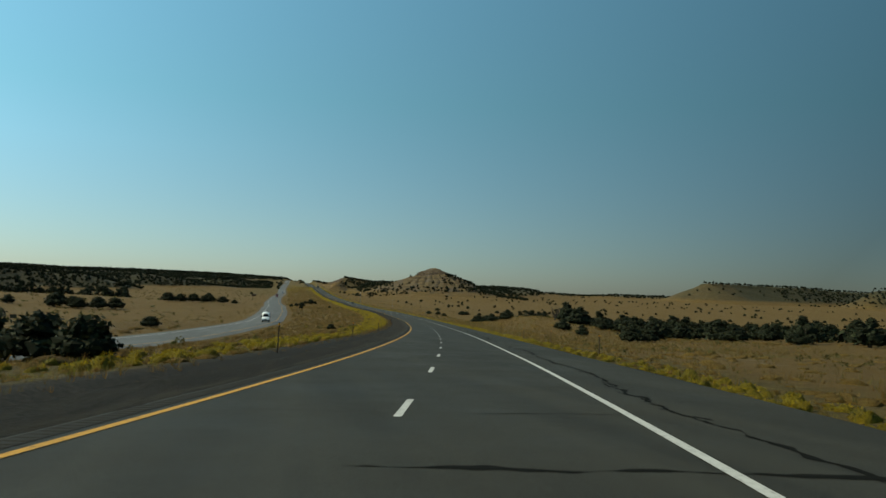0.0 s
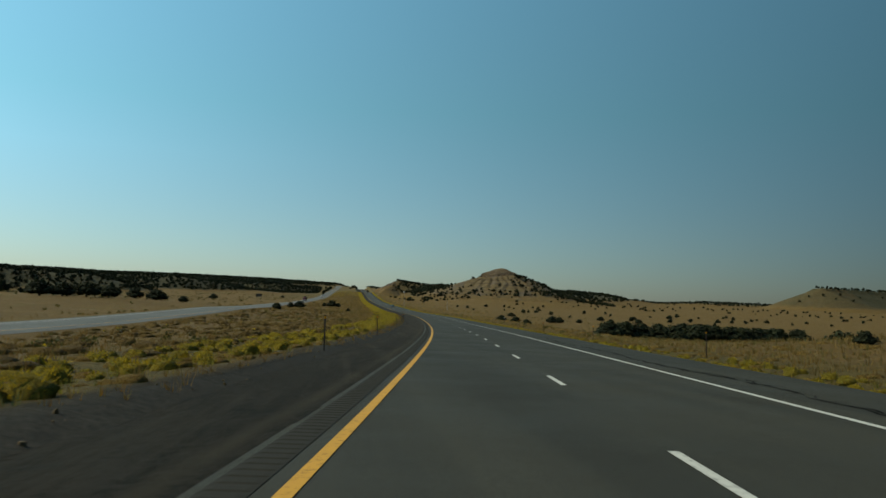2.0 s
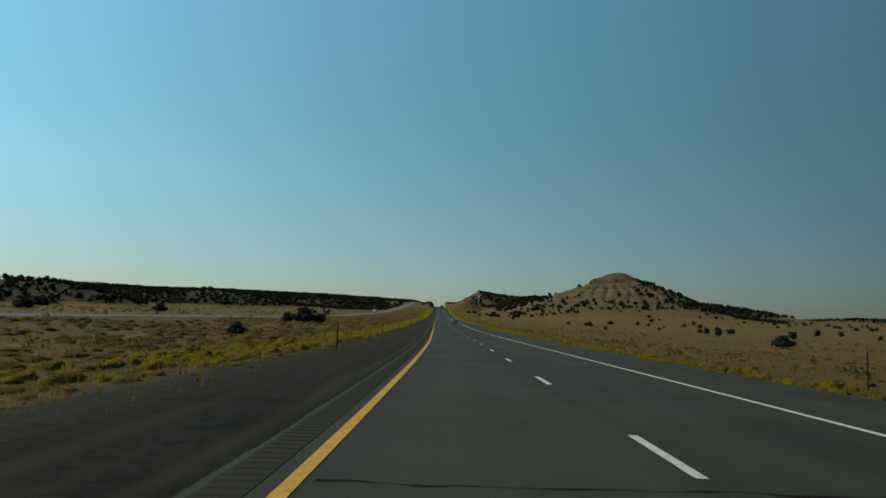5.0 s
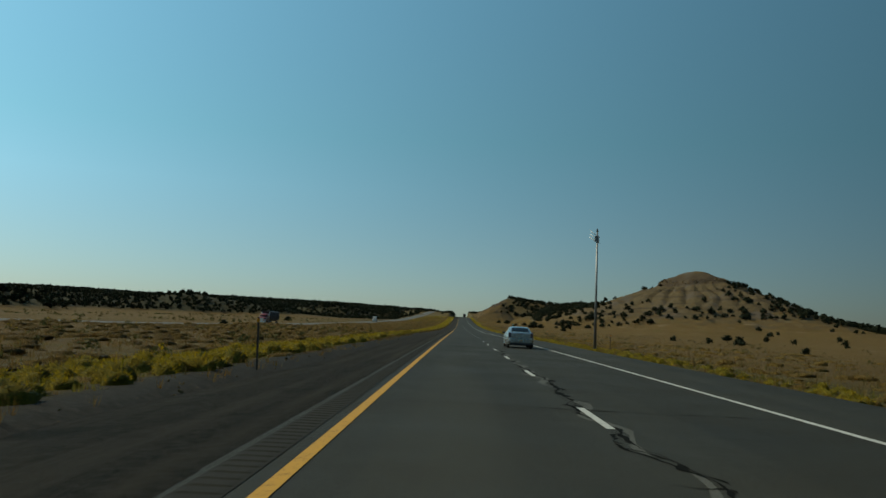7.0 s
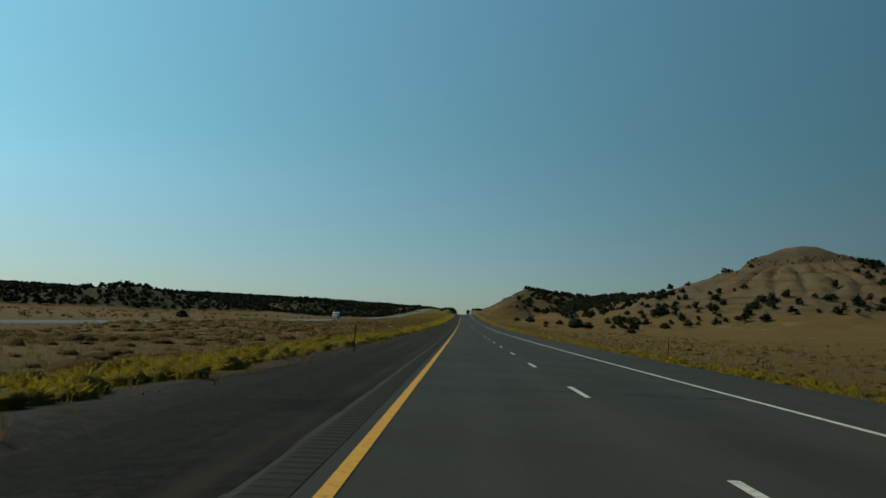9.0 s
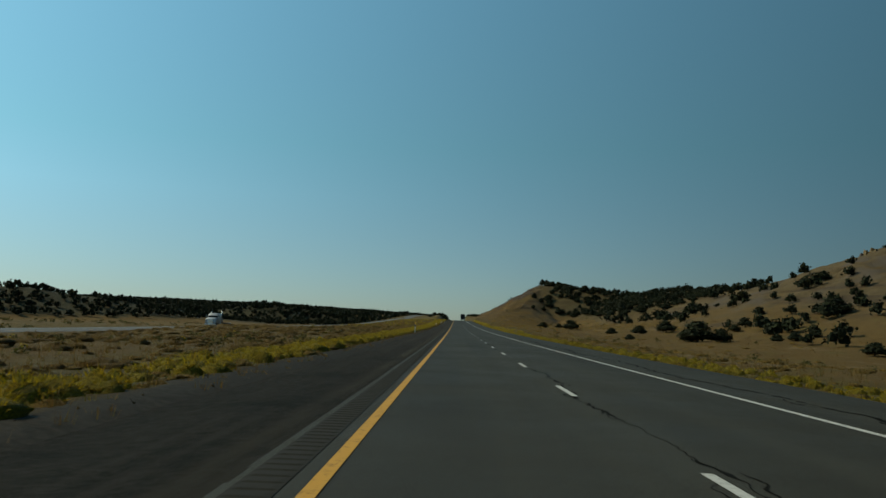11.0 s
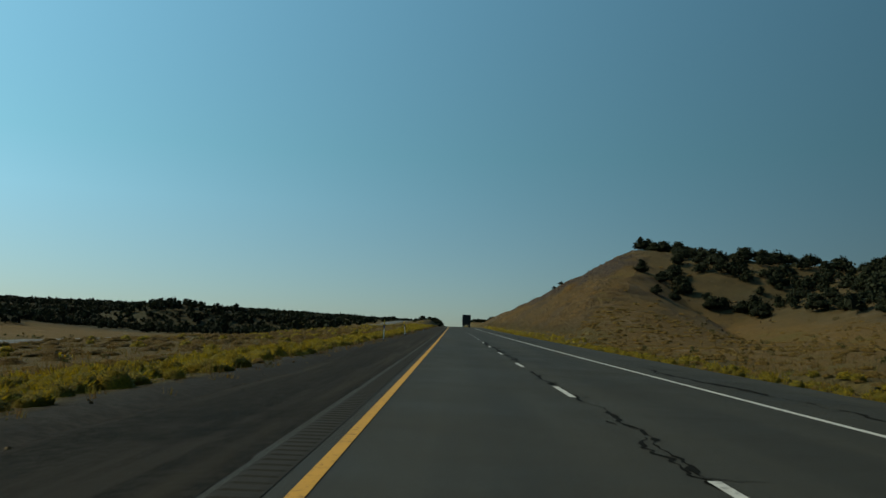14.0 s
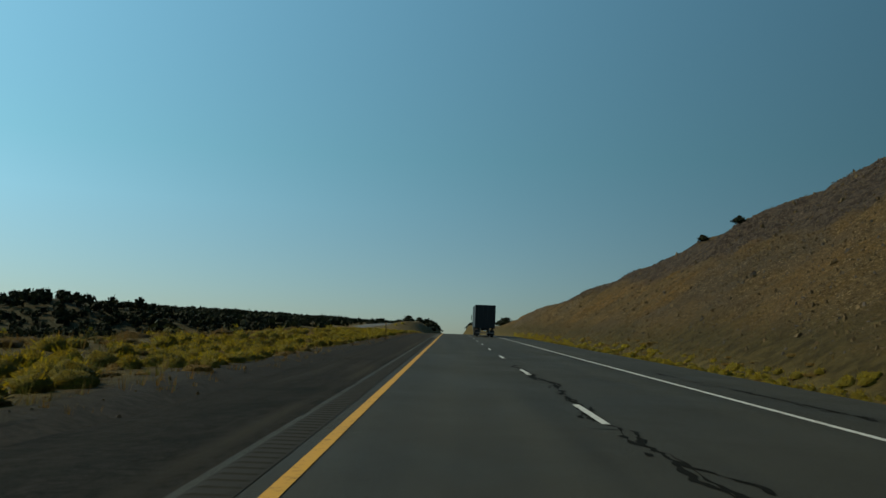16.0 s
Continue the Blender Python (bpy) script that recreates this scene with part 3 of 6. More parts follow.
tagged(road, "worn dark grey asphalt carriageway with sealed cracks", "road", kind="structure")
# gravel verge with an uneven edge that runs out into the grass
vd = np.concatenate([np.linspace(0, 0.3, 13), np.linspace(0.37, 1, 8)])
wide = 3.7 + 1.2 * fbm(ss, ss * 0, 14, 4)
verge_pts = np.stack([road_point(ss, -0.72 - k * wide, -0.025 - 0.10 * k - 0.22 * k ** 3 + 0.03 * fbm(ss, ss * 0 + 9 * k, 1.5, 2)) for k in vd], 1)[:, ::-1]
verge = new("verge", grid("verge", verge_pts, M_GRAVEL))
dust = np.stack([np.exp(-((0.72 + k * wide - 1.08) / 0.16) ** 2) + 0.25 * np.exp(-((0.72 + k * wide - 2.6) / 0.35) ** 2) for k in vd], 1)[:, ::-1]
verge.data.attributes.new("dust", "FLOAT", "POINT").data.foreach_set("value", dust.ravel().astype(np.float32))
tagged(verge, "grey gravel verge with dusty wheel streaks", "verge", kind="structure")
wide_r = 0.9 + 0.7 * fbm(ss, ss * 0 + 77, 9, 4)
verge_pts = np.stack([road_point(ss, 10.98 + k * np.maximum(wide_r, 0.2), -0.03 - 0.12 * k - 0.2 * k ** 3) for k in np.linspace(0, 1, 4)], 1)
tagged(new("verge", grid("verge", verge_pts, M_GRAVEL)), "narrow strip of dark gravel along the asphalt", "verge", kind="structure")

# rumble strip: a row of grooves beside the yellow line
rs = (np.arange(-20, 1470, 0.30)[:, None] + np.array([0, 0.13, 0.17, 0.27])).ravel()
wave = np.tile([0.015, 0.015, 0.004, 0.004], len(rs) // 4)
rumble = new("rumble_strip", grid("rumble_strip", np.stack([road_point(rs, -0.62, 0.006), road_point(rs, -0.55, wave), road_point(rs, -0.29, wave), road_point(rs, -0.22, 0.006)], 1), M_RUMBLE, False))
tagged(rumble, "row of milled grooves beside the yellow line", "rumble strip", kind="structure")

part("edge_line", strip("edge_line", -0.045, 0.105, ss, 0.008, M_YELLOW), None, road, "solid yellow edge line")
part("edge_line", strip("edge_line", W1 + W2 - 0.075, W1 + W2 + 0.075, ss, 0.008, M_WHITE), None, road, "solid white edge line")
for k in range(-3, 150):
    s0 = -1.97 + 12.19 * k
    part("dash", strip("dash", W1 - 0.065, W1 + 0.065, np.linspace(s0, s0 + 3.05, 4), 0.008, M_WHITE), None, road, "broken white lane line" if k == -3 else "")


def drift(rng, n, span):
    """A smooth random walk about zero, of unit size."""
    v = np.convolve(rng.randn(n + 2 * span), np.hanning(span + 2)[1:-1], "same")[span:span + n]
    return v / (v.std() + 1e-6)


def seal(points, width, seed, strands=1):
    """Wandering crack sealant on the road, through (s, d) points: one ragged strand, or several that part and meet."""
    rng = np.random.RandomState(seed)
    n = max(30, int(11 * sum(math.hypot(a[0] - b[0], a[1] - b[1]) for a, b in zip(points, points[1:]))))
    s = np.interp(np.linspace(0, 1, n), np.linspace(0, 1, len(points)), [p[0] for p in points])
    d = np.interp(np.linspace(0, 1, n), np.linspace(0, 1, len(points)), [p[1] for p in points])
    along = abs(points[-1][0] - points[0][0]) > abs(points[-1][1] - points[0][1])
    vs_, fs_, off = [], [], 0
    main = 0.05 * drift(rng, n, 16) + 0.018 * drift(rng, n, 4)
    for k in range(strands):
        wob = main if k == 0 else main + 0.11 * drift(rng, n, 30) + 0.02 * drift(rng, n, 3)
        w = np.clip(width * (0.55 + 0.45 * drift(rng, n, 5) + 0.3 * drift(rng, n, 22)), 0.007 if k == 0 else 0.0, 3 * width) * (1 if k == 0 else 0.6)
        if k:
            w = w * (drift(rng, n, 40) > -0.2)
        up = 0.005 + 0.001 * k
        if along:
            a, b = road_point(s, d + wob - w, up), road_point(s, d + wob + w, up)
        else:
            a, b = road_point(s + wob - w, d, up), road_point(s + wob + w, d, up)
        idx = np.arange(2 * n).reshape(n, 2) + off
        f = np.stack([idx[:-1, 0], idx[:-1, 1], idx[1:, 1], idx[1:, 0]], -1)
        fs_.append(f[(w[:-1] > 0.003) & (w[1:] > 0.003)])
        vs_.append(np.stack([a, b], 1).reshape(-1, 3))
        off += 2 * n
    if along:                                # short side cracks
        for i in rng.randint(5, n - 5, max(1, n // 40)):
            m, reach = 9, rng.choice([-1, 1]) * rng.uniform(0.2, 0.7)
            q = np.linspace(0, 1, m)
            ss_, dd_ = s[i] + 0.10 * drift(rng, m, 3) * q + q * rng.uniform(-0.3, 0.3), d[i] + main[i] + reach * q
            w = width * 0.45 * (1.05 - q)
            a, b = road_point(ss_ - w, dd_, 0.007), road_point(ss_ + w, dd_, 0.007)
            idx = np.arange(2 * m).reshape(m, 2) + off
            fs_.append(np.stack([idx[:-1, 0], idx[:-1, 1], idx[1:, 1], idx[1:, 0]], -1))
            vs_.append(np.stack([a, b], 1).reshape(-1, 3))
            off += 2 * m
    return part("sealed_crack", raw_mesh("sealed_crack", np.concatenate(vs_), np.concatenate(fs_), [M_TAR]), None, road)


rng = np.random.RandomState(11)
s = -10.0
n_seal = 0
while s < 1440:                          # cracks right across
    s += rng.uniform(16, 44)
    lo, hi = (rng.choice([-0.6, 0.2, 3.6]), rng.choice([3.7, 7.3, 10.8]))
    if hi - lo > 2:
        seal([(s, lo), (s + rng.uniform(-0.3, 0.3), (lo + hi) / 2), (s + rng.uniform(-0.3, 0.3), hi)], rng.uniform(0.016, 0.055), n_seal)
        n_seal += 1
for s0, d0, s1, d1 in [(5.7, 3.5, 5.8, 10.1), (684.8, -1.1, 685.6, 1.9), (1193.8, -1.3, 1194.3, 3.3), (772.6, 0.9, 772.7, 2.1), (1110.2, 0.7, 1110.1, 3.0), (1273.7, -1.3, 1274.6, 2.3), (242.2, 3.8, 242.3, 7.2)]:
    seal([(s0, d0), ((s0 + s1) / 2, (d0 + d1) / 2), (s1, d1)], 0.075, n_seal)
    n_seal += 1
for a, b, d, w in [(628, 668, 3.75, 0.07), (672, 690, 3.8, 0.10), (735, 787, 3.78, 0.09), (940, 1012, 3.75, 0.04), (1030, 1085, 3.72, 0.07), (1098, 1120, 3.8, 0.08),
                   (1215, 1252, 3.75, 0.05), (1258, 1300, 3.78, 0.12), (1370, 1420, 3.76, 0.09), (360, 385, 3.8, 0.05), (318, 332, 3.9, 0.05), (1150, 1170, 3.9, 0.04)]:
    q = np.arange(a, b, 0.2)
    half = np.clip(0.06 + 0.30 * fbm(q, q * 0 + d, 4, 4) + 0.18 * fbm(q, q * 0 + 50, 1.0, 3), 0.0, 0.34)
    mid_d = d + 0.12 * np.sin(q * 1.7)
    if a < 700 and w > 0.06:
        part("worn_band", grid("worn_band", np.stack([road_point(q, mid_d - half, 0.003), road_point(q, mid_d + half * (0.7 + 0.5 * np.sin(q)), 0.003)], 1), M_WORN), None, road, "pale worn asphalt along the lane joint")
    seal([(v, d + 0.12 * math.sin(v * 1.7)) for v in np.arange(a, b, 3.0)], w * 0.75, n_seal, 3)      # along the lane joint
    n_seal += 1
for a, b in [(-8, 60), (70, 130), (170, 260), (330, 420), (560, 640), (720, 800), (960, 1100), (1180, 1260), (1300, 1420)]:
    seal([(v, 8.5 + 0.25 * math.sin(v * 0.31)) for v in np.arange(a, b, 4.0)], 0.055, n_seal, 3)   # in the right shoulder
    n_seal += 1
# the far carriageway
wy = np.arange(-90, 2650, 6.0)
wx, wz = xr(wy) + west_d(wy), west_z(wy)
far_road = new("far_road", grid("far_road", np.stack([np.stack([wx + k, wy, wz + (0 if abs(k) < 5.5 else -0.1)], -1) for k in (-6.2, -5.4, 0, 5.0, 5.8)], 1), M_ASPHALT_PALE))
tagged(far_road, "pale grey asphalt carriageway for oncoming traffic", "road", kind="structure")
for k, m in ((-3.66, M_WHITE), (3.66, M_YELLOW)):
    part("edge_line", grid("edge_line", np.stack([np.stack([wx + k - 0.08, wy, wz + 0.012], -1), np.stack([wx + k + 0.08, wy, wz + 0.012], -1)], 1), m), None, far_road)


# ---------------------------------------------------------------- plants
def leaf_cloud(rng, centres, radii, per, size, squash=0.85, low=-0.55):
    """Small leaf quads strewn over lobed crowns: verts (n*4, 3) and faces."""
    n = len(centres)
    c, r = np.repeat(np.asarray(centres, float), per, 0), np.repeat(np.asarray(radii, float), per)
    u = rng.uniform(low, 1, n * per)
    a = rng.uniform(0, 2 * np.pi, n * per)
    w = np.sqrt(1 - u * u)
    way = np.stack([w * np.cos(a), w * np.sin(a), u], 1)
    lobe = 0.80 + 0.20 * np.sin(3 * a + np.repeat(rng.uniform(0, 6, n), per)) * w + 0.16 * np.sin(5 * u + np.repeat(rng.uniform(0, 6, n), per))
    depth = rng.uniform(0.72, 1.08, n * per)
    p = c + way * (r * lobe * depth)[:, None] * np.array([1, 1, squash])
    t1 = np.cross(way + rng.normal(0, 0.6, way.shape), rng.normal(0, 1, way.shape))
    t1 /= np.linalg.norm(t1, axis=1)[:, None] + 1e-9
    t2 = np.cross(t1, way + rng.normal(0, 0.5, way.shape))
    t2 /= np.linalg.norm(t2, axis=1)[:, None] + 1e-9
    h = (r * size * rng.uniform(0.6, 1.4, n * per))[:, None]
    v = np.stack([p - t1 * h, p - t2 * h * 0.7, p + t1 * h * 1.1, p + t2 * h * 0.8], 1).reshape(-1, 3)
    return v, np.arange(len(v)).reshape(-1, 4)


def ico_points(rng, c, r, squash=0.85):
    bm = bmesh.new()
    bmesh.ops.create_icosphere(bm, subdivisions=1, radius=1)
    v = np.array([x.co[:] for x in bm.verts])
    f = np.array([[q.index for q in x.verts] for x in bm.faces])
    bm.free()
    v = v * (1 + 0.18 * rng.randn(len(v), 1)) * np.array([1, 1, squash]) * r + c
    return v, f


def limb(bm, a, b, r0, r1, sides=7):
    a, b = Vector(a), Vector(b)
    q = (b - a).to_track_quat("Z", "Y").to_matrix().to_4x4()
    bmesh.ops.create_cone(bm, cap_ends=True, segments=sides, radius1=r0, radius2=r1, depth=(b - a).length, matrix=Matrix.Translation((a + b) / 2) @ q)


def juniper(seed, flat=1.0, dead=False, spread=False):
    """A juniper about 1 m high and wide, to be scaled: trunk with limbs, crown of small leaf sprays."""
    rng = np.random.RandomState(seed)
    tree = new("juniper_tree")
    bm = bmesh.new()
    tips = []
    limb(bm, (0, 0, -0.06), (0.02, 0.01, 0.30), 0.05, 0.035)
    for k in range(7 if not dead else 12):
        a = k * 2.4 + rng.uniform(-0.3, 0.3)
        reach = rng.uniform(0.16, 0.34)
        base = (0.02, 0.01, rng.uniform(0.08, 0.28))
        mid = (math.cos(a) * reach * 0.6, math.sin(a) * reach * 0.6, base[2] + rng.uniform(0.08, 0.2))
        tip = (math.cos(a) * reach, math.sin(a) * reach, mid[2] + rng.uniform(0.06, 0.3))
        limb(bm, base, mid, 0.024, 0.016, 5)
        limb(bm, mid, tip, 0.016, 0.006, 5)
        tips.append(tip)
        if dead:
            for _ in range(4):
                q = (tip[0] + rng.uniform(-.15, .15), tip[1] + rng.uniform(-.15, .15), tip[2] + rng.uniform(0.02, 0.22))
                limb(bm, mid if rng.rand() < 0.5 else tip, q, 0.006, 0.002, 4)
    part("trunk", bm, M_BARK, tree, "bare grey limbs" if dead else "")
    if not dead:
        lobes = [((math.cos(a) * 0.22 * q, math.sin(a) * 0.22 * q, 0.25 + 0.08 * rng.rand()), 0.27 + 0.04 * rng.rand())
                 for a, q in [(k * 1.26 + rng.uniform(-.2, .2), rng.uniform(0.7, 1.15)) for k in range(5)]]
        lobes += [((rng.uniform(-.13, .13), rng.uniform(-.13, .13), 0.50 * flat + rng.uniform(-.05, .08)), 0.28) for _ in range(3)]
        lobes += [((rng.uniform(-.07, .07), rng.uniform(-.07, .07), 0.74 * flat), 0.20), ((rng.uniform(-.1, .1), rng.uniform(-.1, .1), 0.86 * flat), 0.13)]
        if spread:                       # broad round head on a short bare trunk
            lobes = [((math.cos(a) * 0.27, math.sin(a) * 0.27, 0.27 + 0.10 * rng.rand()), 0.28 + 0.03 * rng.rand()) for a in [k * 0.9 + rng.uniform(-.2, .2) for k in range(7)]]
            lobes += [((rng.uniform(-.1, .1), rng.uniform(-.1, .1), 0.60 + rng.uniform(-.04, .06)), 0.32) for _ in range(3)]
        v, f = leaf_cloud(rng, [c for c, _ in lobes], [r for _, r in lobes], 104, 0.165, 0.95, -0.95)
        # dark balls fill each lobe, coloured as the shade between the leaves
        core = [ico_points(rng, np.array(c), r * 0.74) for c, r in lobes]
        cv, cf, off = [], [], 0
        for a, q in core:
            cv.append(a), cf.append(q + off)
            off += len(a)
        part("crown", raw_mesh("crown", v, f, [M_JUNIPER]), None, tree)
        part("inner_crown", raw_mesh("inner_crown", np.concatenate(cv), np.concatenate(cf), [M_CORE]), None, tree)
    return tree


KINDS = [juniper(101), juniper(102, 0.92), juniper(103, 1.05), juniper(104, 0.85), juniper(105), juniper(107, spread=True), juniper(108, spread=True)]
SNAG = juniper(106, dead=True)
plant_rng = np.random.RandomState(21)
used = set()


def plant(x, y, h, w=None, kind=None, group="junipers on the grassland", label="dark green juniper standing in dry grass"):
    i = plant_rng.randint(5) if kind is None else kind
    src = KINDS[i] if i >= 0 else SNAG
    w = w or h * plant_rng.uniform(1.0, 1.35)
    m = pose(x, y, height(x, y) - 0.03, 0, 0, plant_rng.uniform(0, 360))
    if i in used:
        t = copy_thing(src, m)
    else:
        used.add(i)
        t = src
        t.matrix_basis = m
    t.scale = (w, w, h)
    return tagged(t, label, "tree", group)


# beside the first bend, on and behind the bank
BANK = [(14, 178, 3.8), (19, 184, 4.0), (26, 189, 4.2), (33, 191, 4.0), (12, 164, 3.2), (40, 182, 2.6), (45, 184, 4.0), (27, 174, 2.8), (10, 160, 2.6), (1.1, 142, 2.0), (-0.5, 127.5, 1.6),
        (-2.1, 104.3, 1.9), (0.6, 105, 1.6), (24, 150, 2.6), (30, 165, 3.0), (38, 170, 3.4), (50, 200, 4.0), (56, 212, 4.2), (6, 214, 2.2), (12, 221, 2.6), (63, 242, 4.0)]
for x, y, h in BANK:
    h *= 1.2
    plant(x, y, h, h * plant_rng.uniform(1.3, 1.7), label="dense dark green juniper on the sandy bank", group="junipers on the bank")
plant(9, 171, 4.2, 3.6, kind=-1, label="dead bare juniper snag on the bank", group="dead trees")
for _ in range(62):
    d, y = 36 + 60 * plant_rng.rand() ** 1.2, plant_rng.uniform(85, 260)
    h = plant_rng.uniform(2.4, 4.4)
    plant(float(xr(y)) + d, y, h, h * plant_rng.uniform(1.3, 1.8), label="dense dark green juniper on the sandy bank", group="junipers on the bank")
# between the carriageways and beyond the far one
MEDIAN = [(-58, 39, 2.5, 3.4), (-55.4, 36.5, 2.2, 2.8), (-61, 41, 3.2, 3.6), (-40, 136, 1.1, 1.5), (-38.4, 508, 3.0, 4.2), (-41.5, 507, 2.4, 2.8), (-40, 432, 2.2, 2.4), (-44.7, 479, 2.0, 2.4),
          (-20.3, 542, 1.7, 2.0), (-29.5, 645, 4.2, 5.6), (-33.5, 646, 2.6, 2.8), (-26.0, 646, 2.6, 2.6), (-46, 800, 1.2, 1.6)]
for x, y, h, w in MEDIAN:
    plant(x, y, h, w, kind=5 + plant_rng.randint(2), label="rounded dark juniper in the grassy median", group="junipers in the median")
FAR_SIDE = [(-137, 353, 4.0), (-131, 356, 3.4), (-179, 590, 4.2), (-157, 362, 2.7), (-143, 380, 3.4), (-182, 524, 3.2), (-119, 344, 3.6), (-113, 347, 3.4), (-126, 343, 3.2),
            (-104, 428, 3.3), (-99, 431, 3.0), (-93, 433, 3.2), (-88, 436, 2.6), (-87, 462, 2.7), (-81, 464, 2.6), (-82.5, 479, 2.2), (-76, 482, 1.7),
            (-162, 582, 4.2), (-153, 584, 4.0), (-71, 157, 1.5), (-230, 880, 5.0), (-240, 886, 5.0), (-205, 872, 4.4), (-212, 905, 4.4), (-242, 960, 4.6), (-91.5, 1085, 1.9), (-150, 760, 3.0), (-120, 820, 3.0)]
for x, y, h in FAR_SIDE:
    h *= 1.5
    plant(x, y, h, h * plant_rng.uniform(1.3, 1.7), kind=5 + plant_rng.randint(2), label="dark juniper in the field beyond the far carriageway", group="junipers beyond the far road")
# right-hand plain
PLAIN = [(42, 496, 2.4), (61, 519, 2.8), (65, 522, 2.6), (7, 205, 2.0), (74, 429, 2.8), (59, 594, 2.4), (63, 525, 2.8), (99, 578, 2.4), (142, 657, 2.8), (194, 736, 3.0), (77, 443, 3.8),
         (87, 448, 4.2), (83, 426, 4.4), (92, 440, 4.0), (97, 452, 3.8), (32, 470, 2.2), (42, 476, 2.2), (73, 521, 1.8), (95, 549, 2.0), (110, 556, 2.4), (44, 1134, 2.8), (58, 1095, 2.2), (75, 1120, 2.6)]
CLUMP = [(36, 362, 4.2), (40, 364, 4.8), (44, 365, 4.6), (48, 364, 4.2), (51, 361, 3.2), (56, 376, 4.4), (61, 374, 4.8), (66, 378, 4.8), (71, 380, 4.6), (76, 383, 4.8), (81, 386, 4.6), (87, 390, 4.4),
         (64, 386, 4.6), (72, 392, 4.8), (80, 398, 4.8), (90, 402, 4.4), (98, 408, 4.4), (106, 412, 4.4), (46.8, 292, 2.2), (38, 300, 1.8), (8.5, 229, 0.9)]
for x, y, h in CLUMP:
    plant(x, y, h, h * plant_rng.uniform(1.3, 1.6), kind=5 + plant_rng.randint(2), label="dense dark juniper in the clump below the road", group="junipers on the plain")
for x, y, h in PLAIN:
    plant(x, y, h, h * 1.6, kind=5 + plant_rng.randint(2), label="low spreading juniper on the tan plain", group="junipers on the plain")
FOOT = [(34, 1221, 3.2), (33, 1135, 1.2), (44.5, 1132, 4.4), (49, 1133, 2.8), (42.3, 1170, 2.4), (48.6, 1171, 3.0), (81, 1266, 2.9), (73, 1181, 1.9), (62, 1165, 1.8), (66, 1170, 2.3), (69, 1166, 2.4),
        (64, 1148, 1.8), (58, 1130, 1.6), (62, 1132, 1.7), (66, 1133, 1.7), (84, 1165, 4.6), (97, 1201, 3.0), (37, 1175, 1.9), (63, 1215, 2.1), (30, 1262, 2.4), (36, 1266, 1.8)]
for x, y, h in FOOT:
    plant(x, y, h, h * 1.5, kind=5 + plant_rng.randint(2), label="rounded juniper on the dry slope below the butte", group="junipers below the butte")
def knoll_edge(y):
    """Where the woods on the near face of the knoll give way to grass."""
    return np.interp(y, [1290, 1302, 1319, 1344, 1378, 1388, 1400, 1446], [84, 72, 67, 62, 55, 39, 42, 54])


for _ in range(118):
    y = plant_rng.uniform(1294, 1446)
    x = float(knoll_edge(y)) + 30 * plant_rng.rand() ** 1.6
    if plant_rng.rand() < 0.72 + 1.0 * float(fbm(np.array([x]), np.array([y]), 22, 3)[0]):
        h = plant_rng.uniform(2.0, 3.5) * (0.8 if y < 1330 else 1.0)
        plant(x, y, h, h * plant_rng.uniform(1.2, 1.7), kind=plant_rng.choice([3, 5, 6]), label="dark juniper on the stony knoll above the cut", group="junipers on the knoll")
for x, y, h in [(47, 1391, 3.4), (39.5, 1397, 2.8), (42.5, 1393, 2.6), (37, 1374, 2.2), (43, 1384, 2.6), (47, 1432, 3.8), (49.5, 1434, 3.4), (36, 1528, 1.6), (46, 1398, 3.6)]:
    plant(x, y, h, label="dark juniper on the stony knoll above the cut", group="junipers on the knoll")


for x, y, h in [(-19, 1775, 3.8), (-23, 1770, 3.2), (-15, 1800, 2.8), (-12, 1850, 2.6), (29, 1830, 6.0), (34, 1836, 4.2)]:
    plant(x, y, h, h * 1.5, kind=5 + plant_rng.randint(2), label="dark rounded juniper on the bank at the crest of the road", group="junipers at the crest")
for x, y, h in [(33.9, 1483, 1.3), (33.3, 1495, 1.15)]:
    plant(x, y, h, h * 1.6, kind=3, label="low spreading dark juniper on the crest of the cut", group="junipers on the knoll")


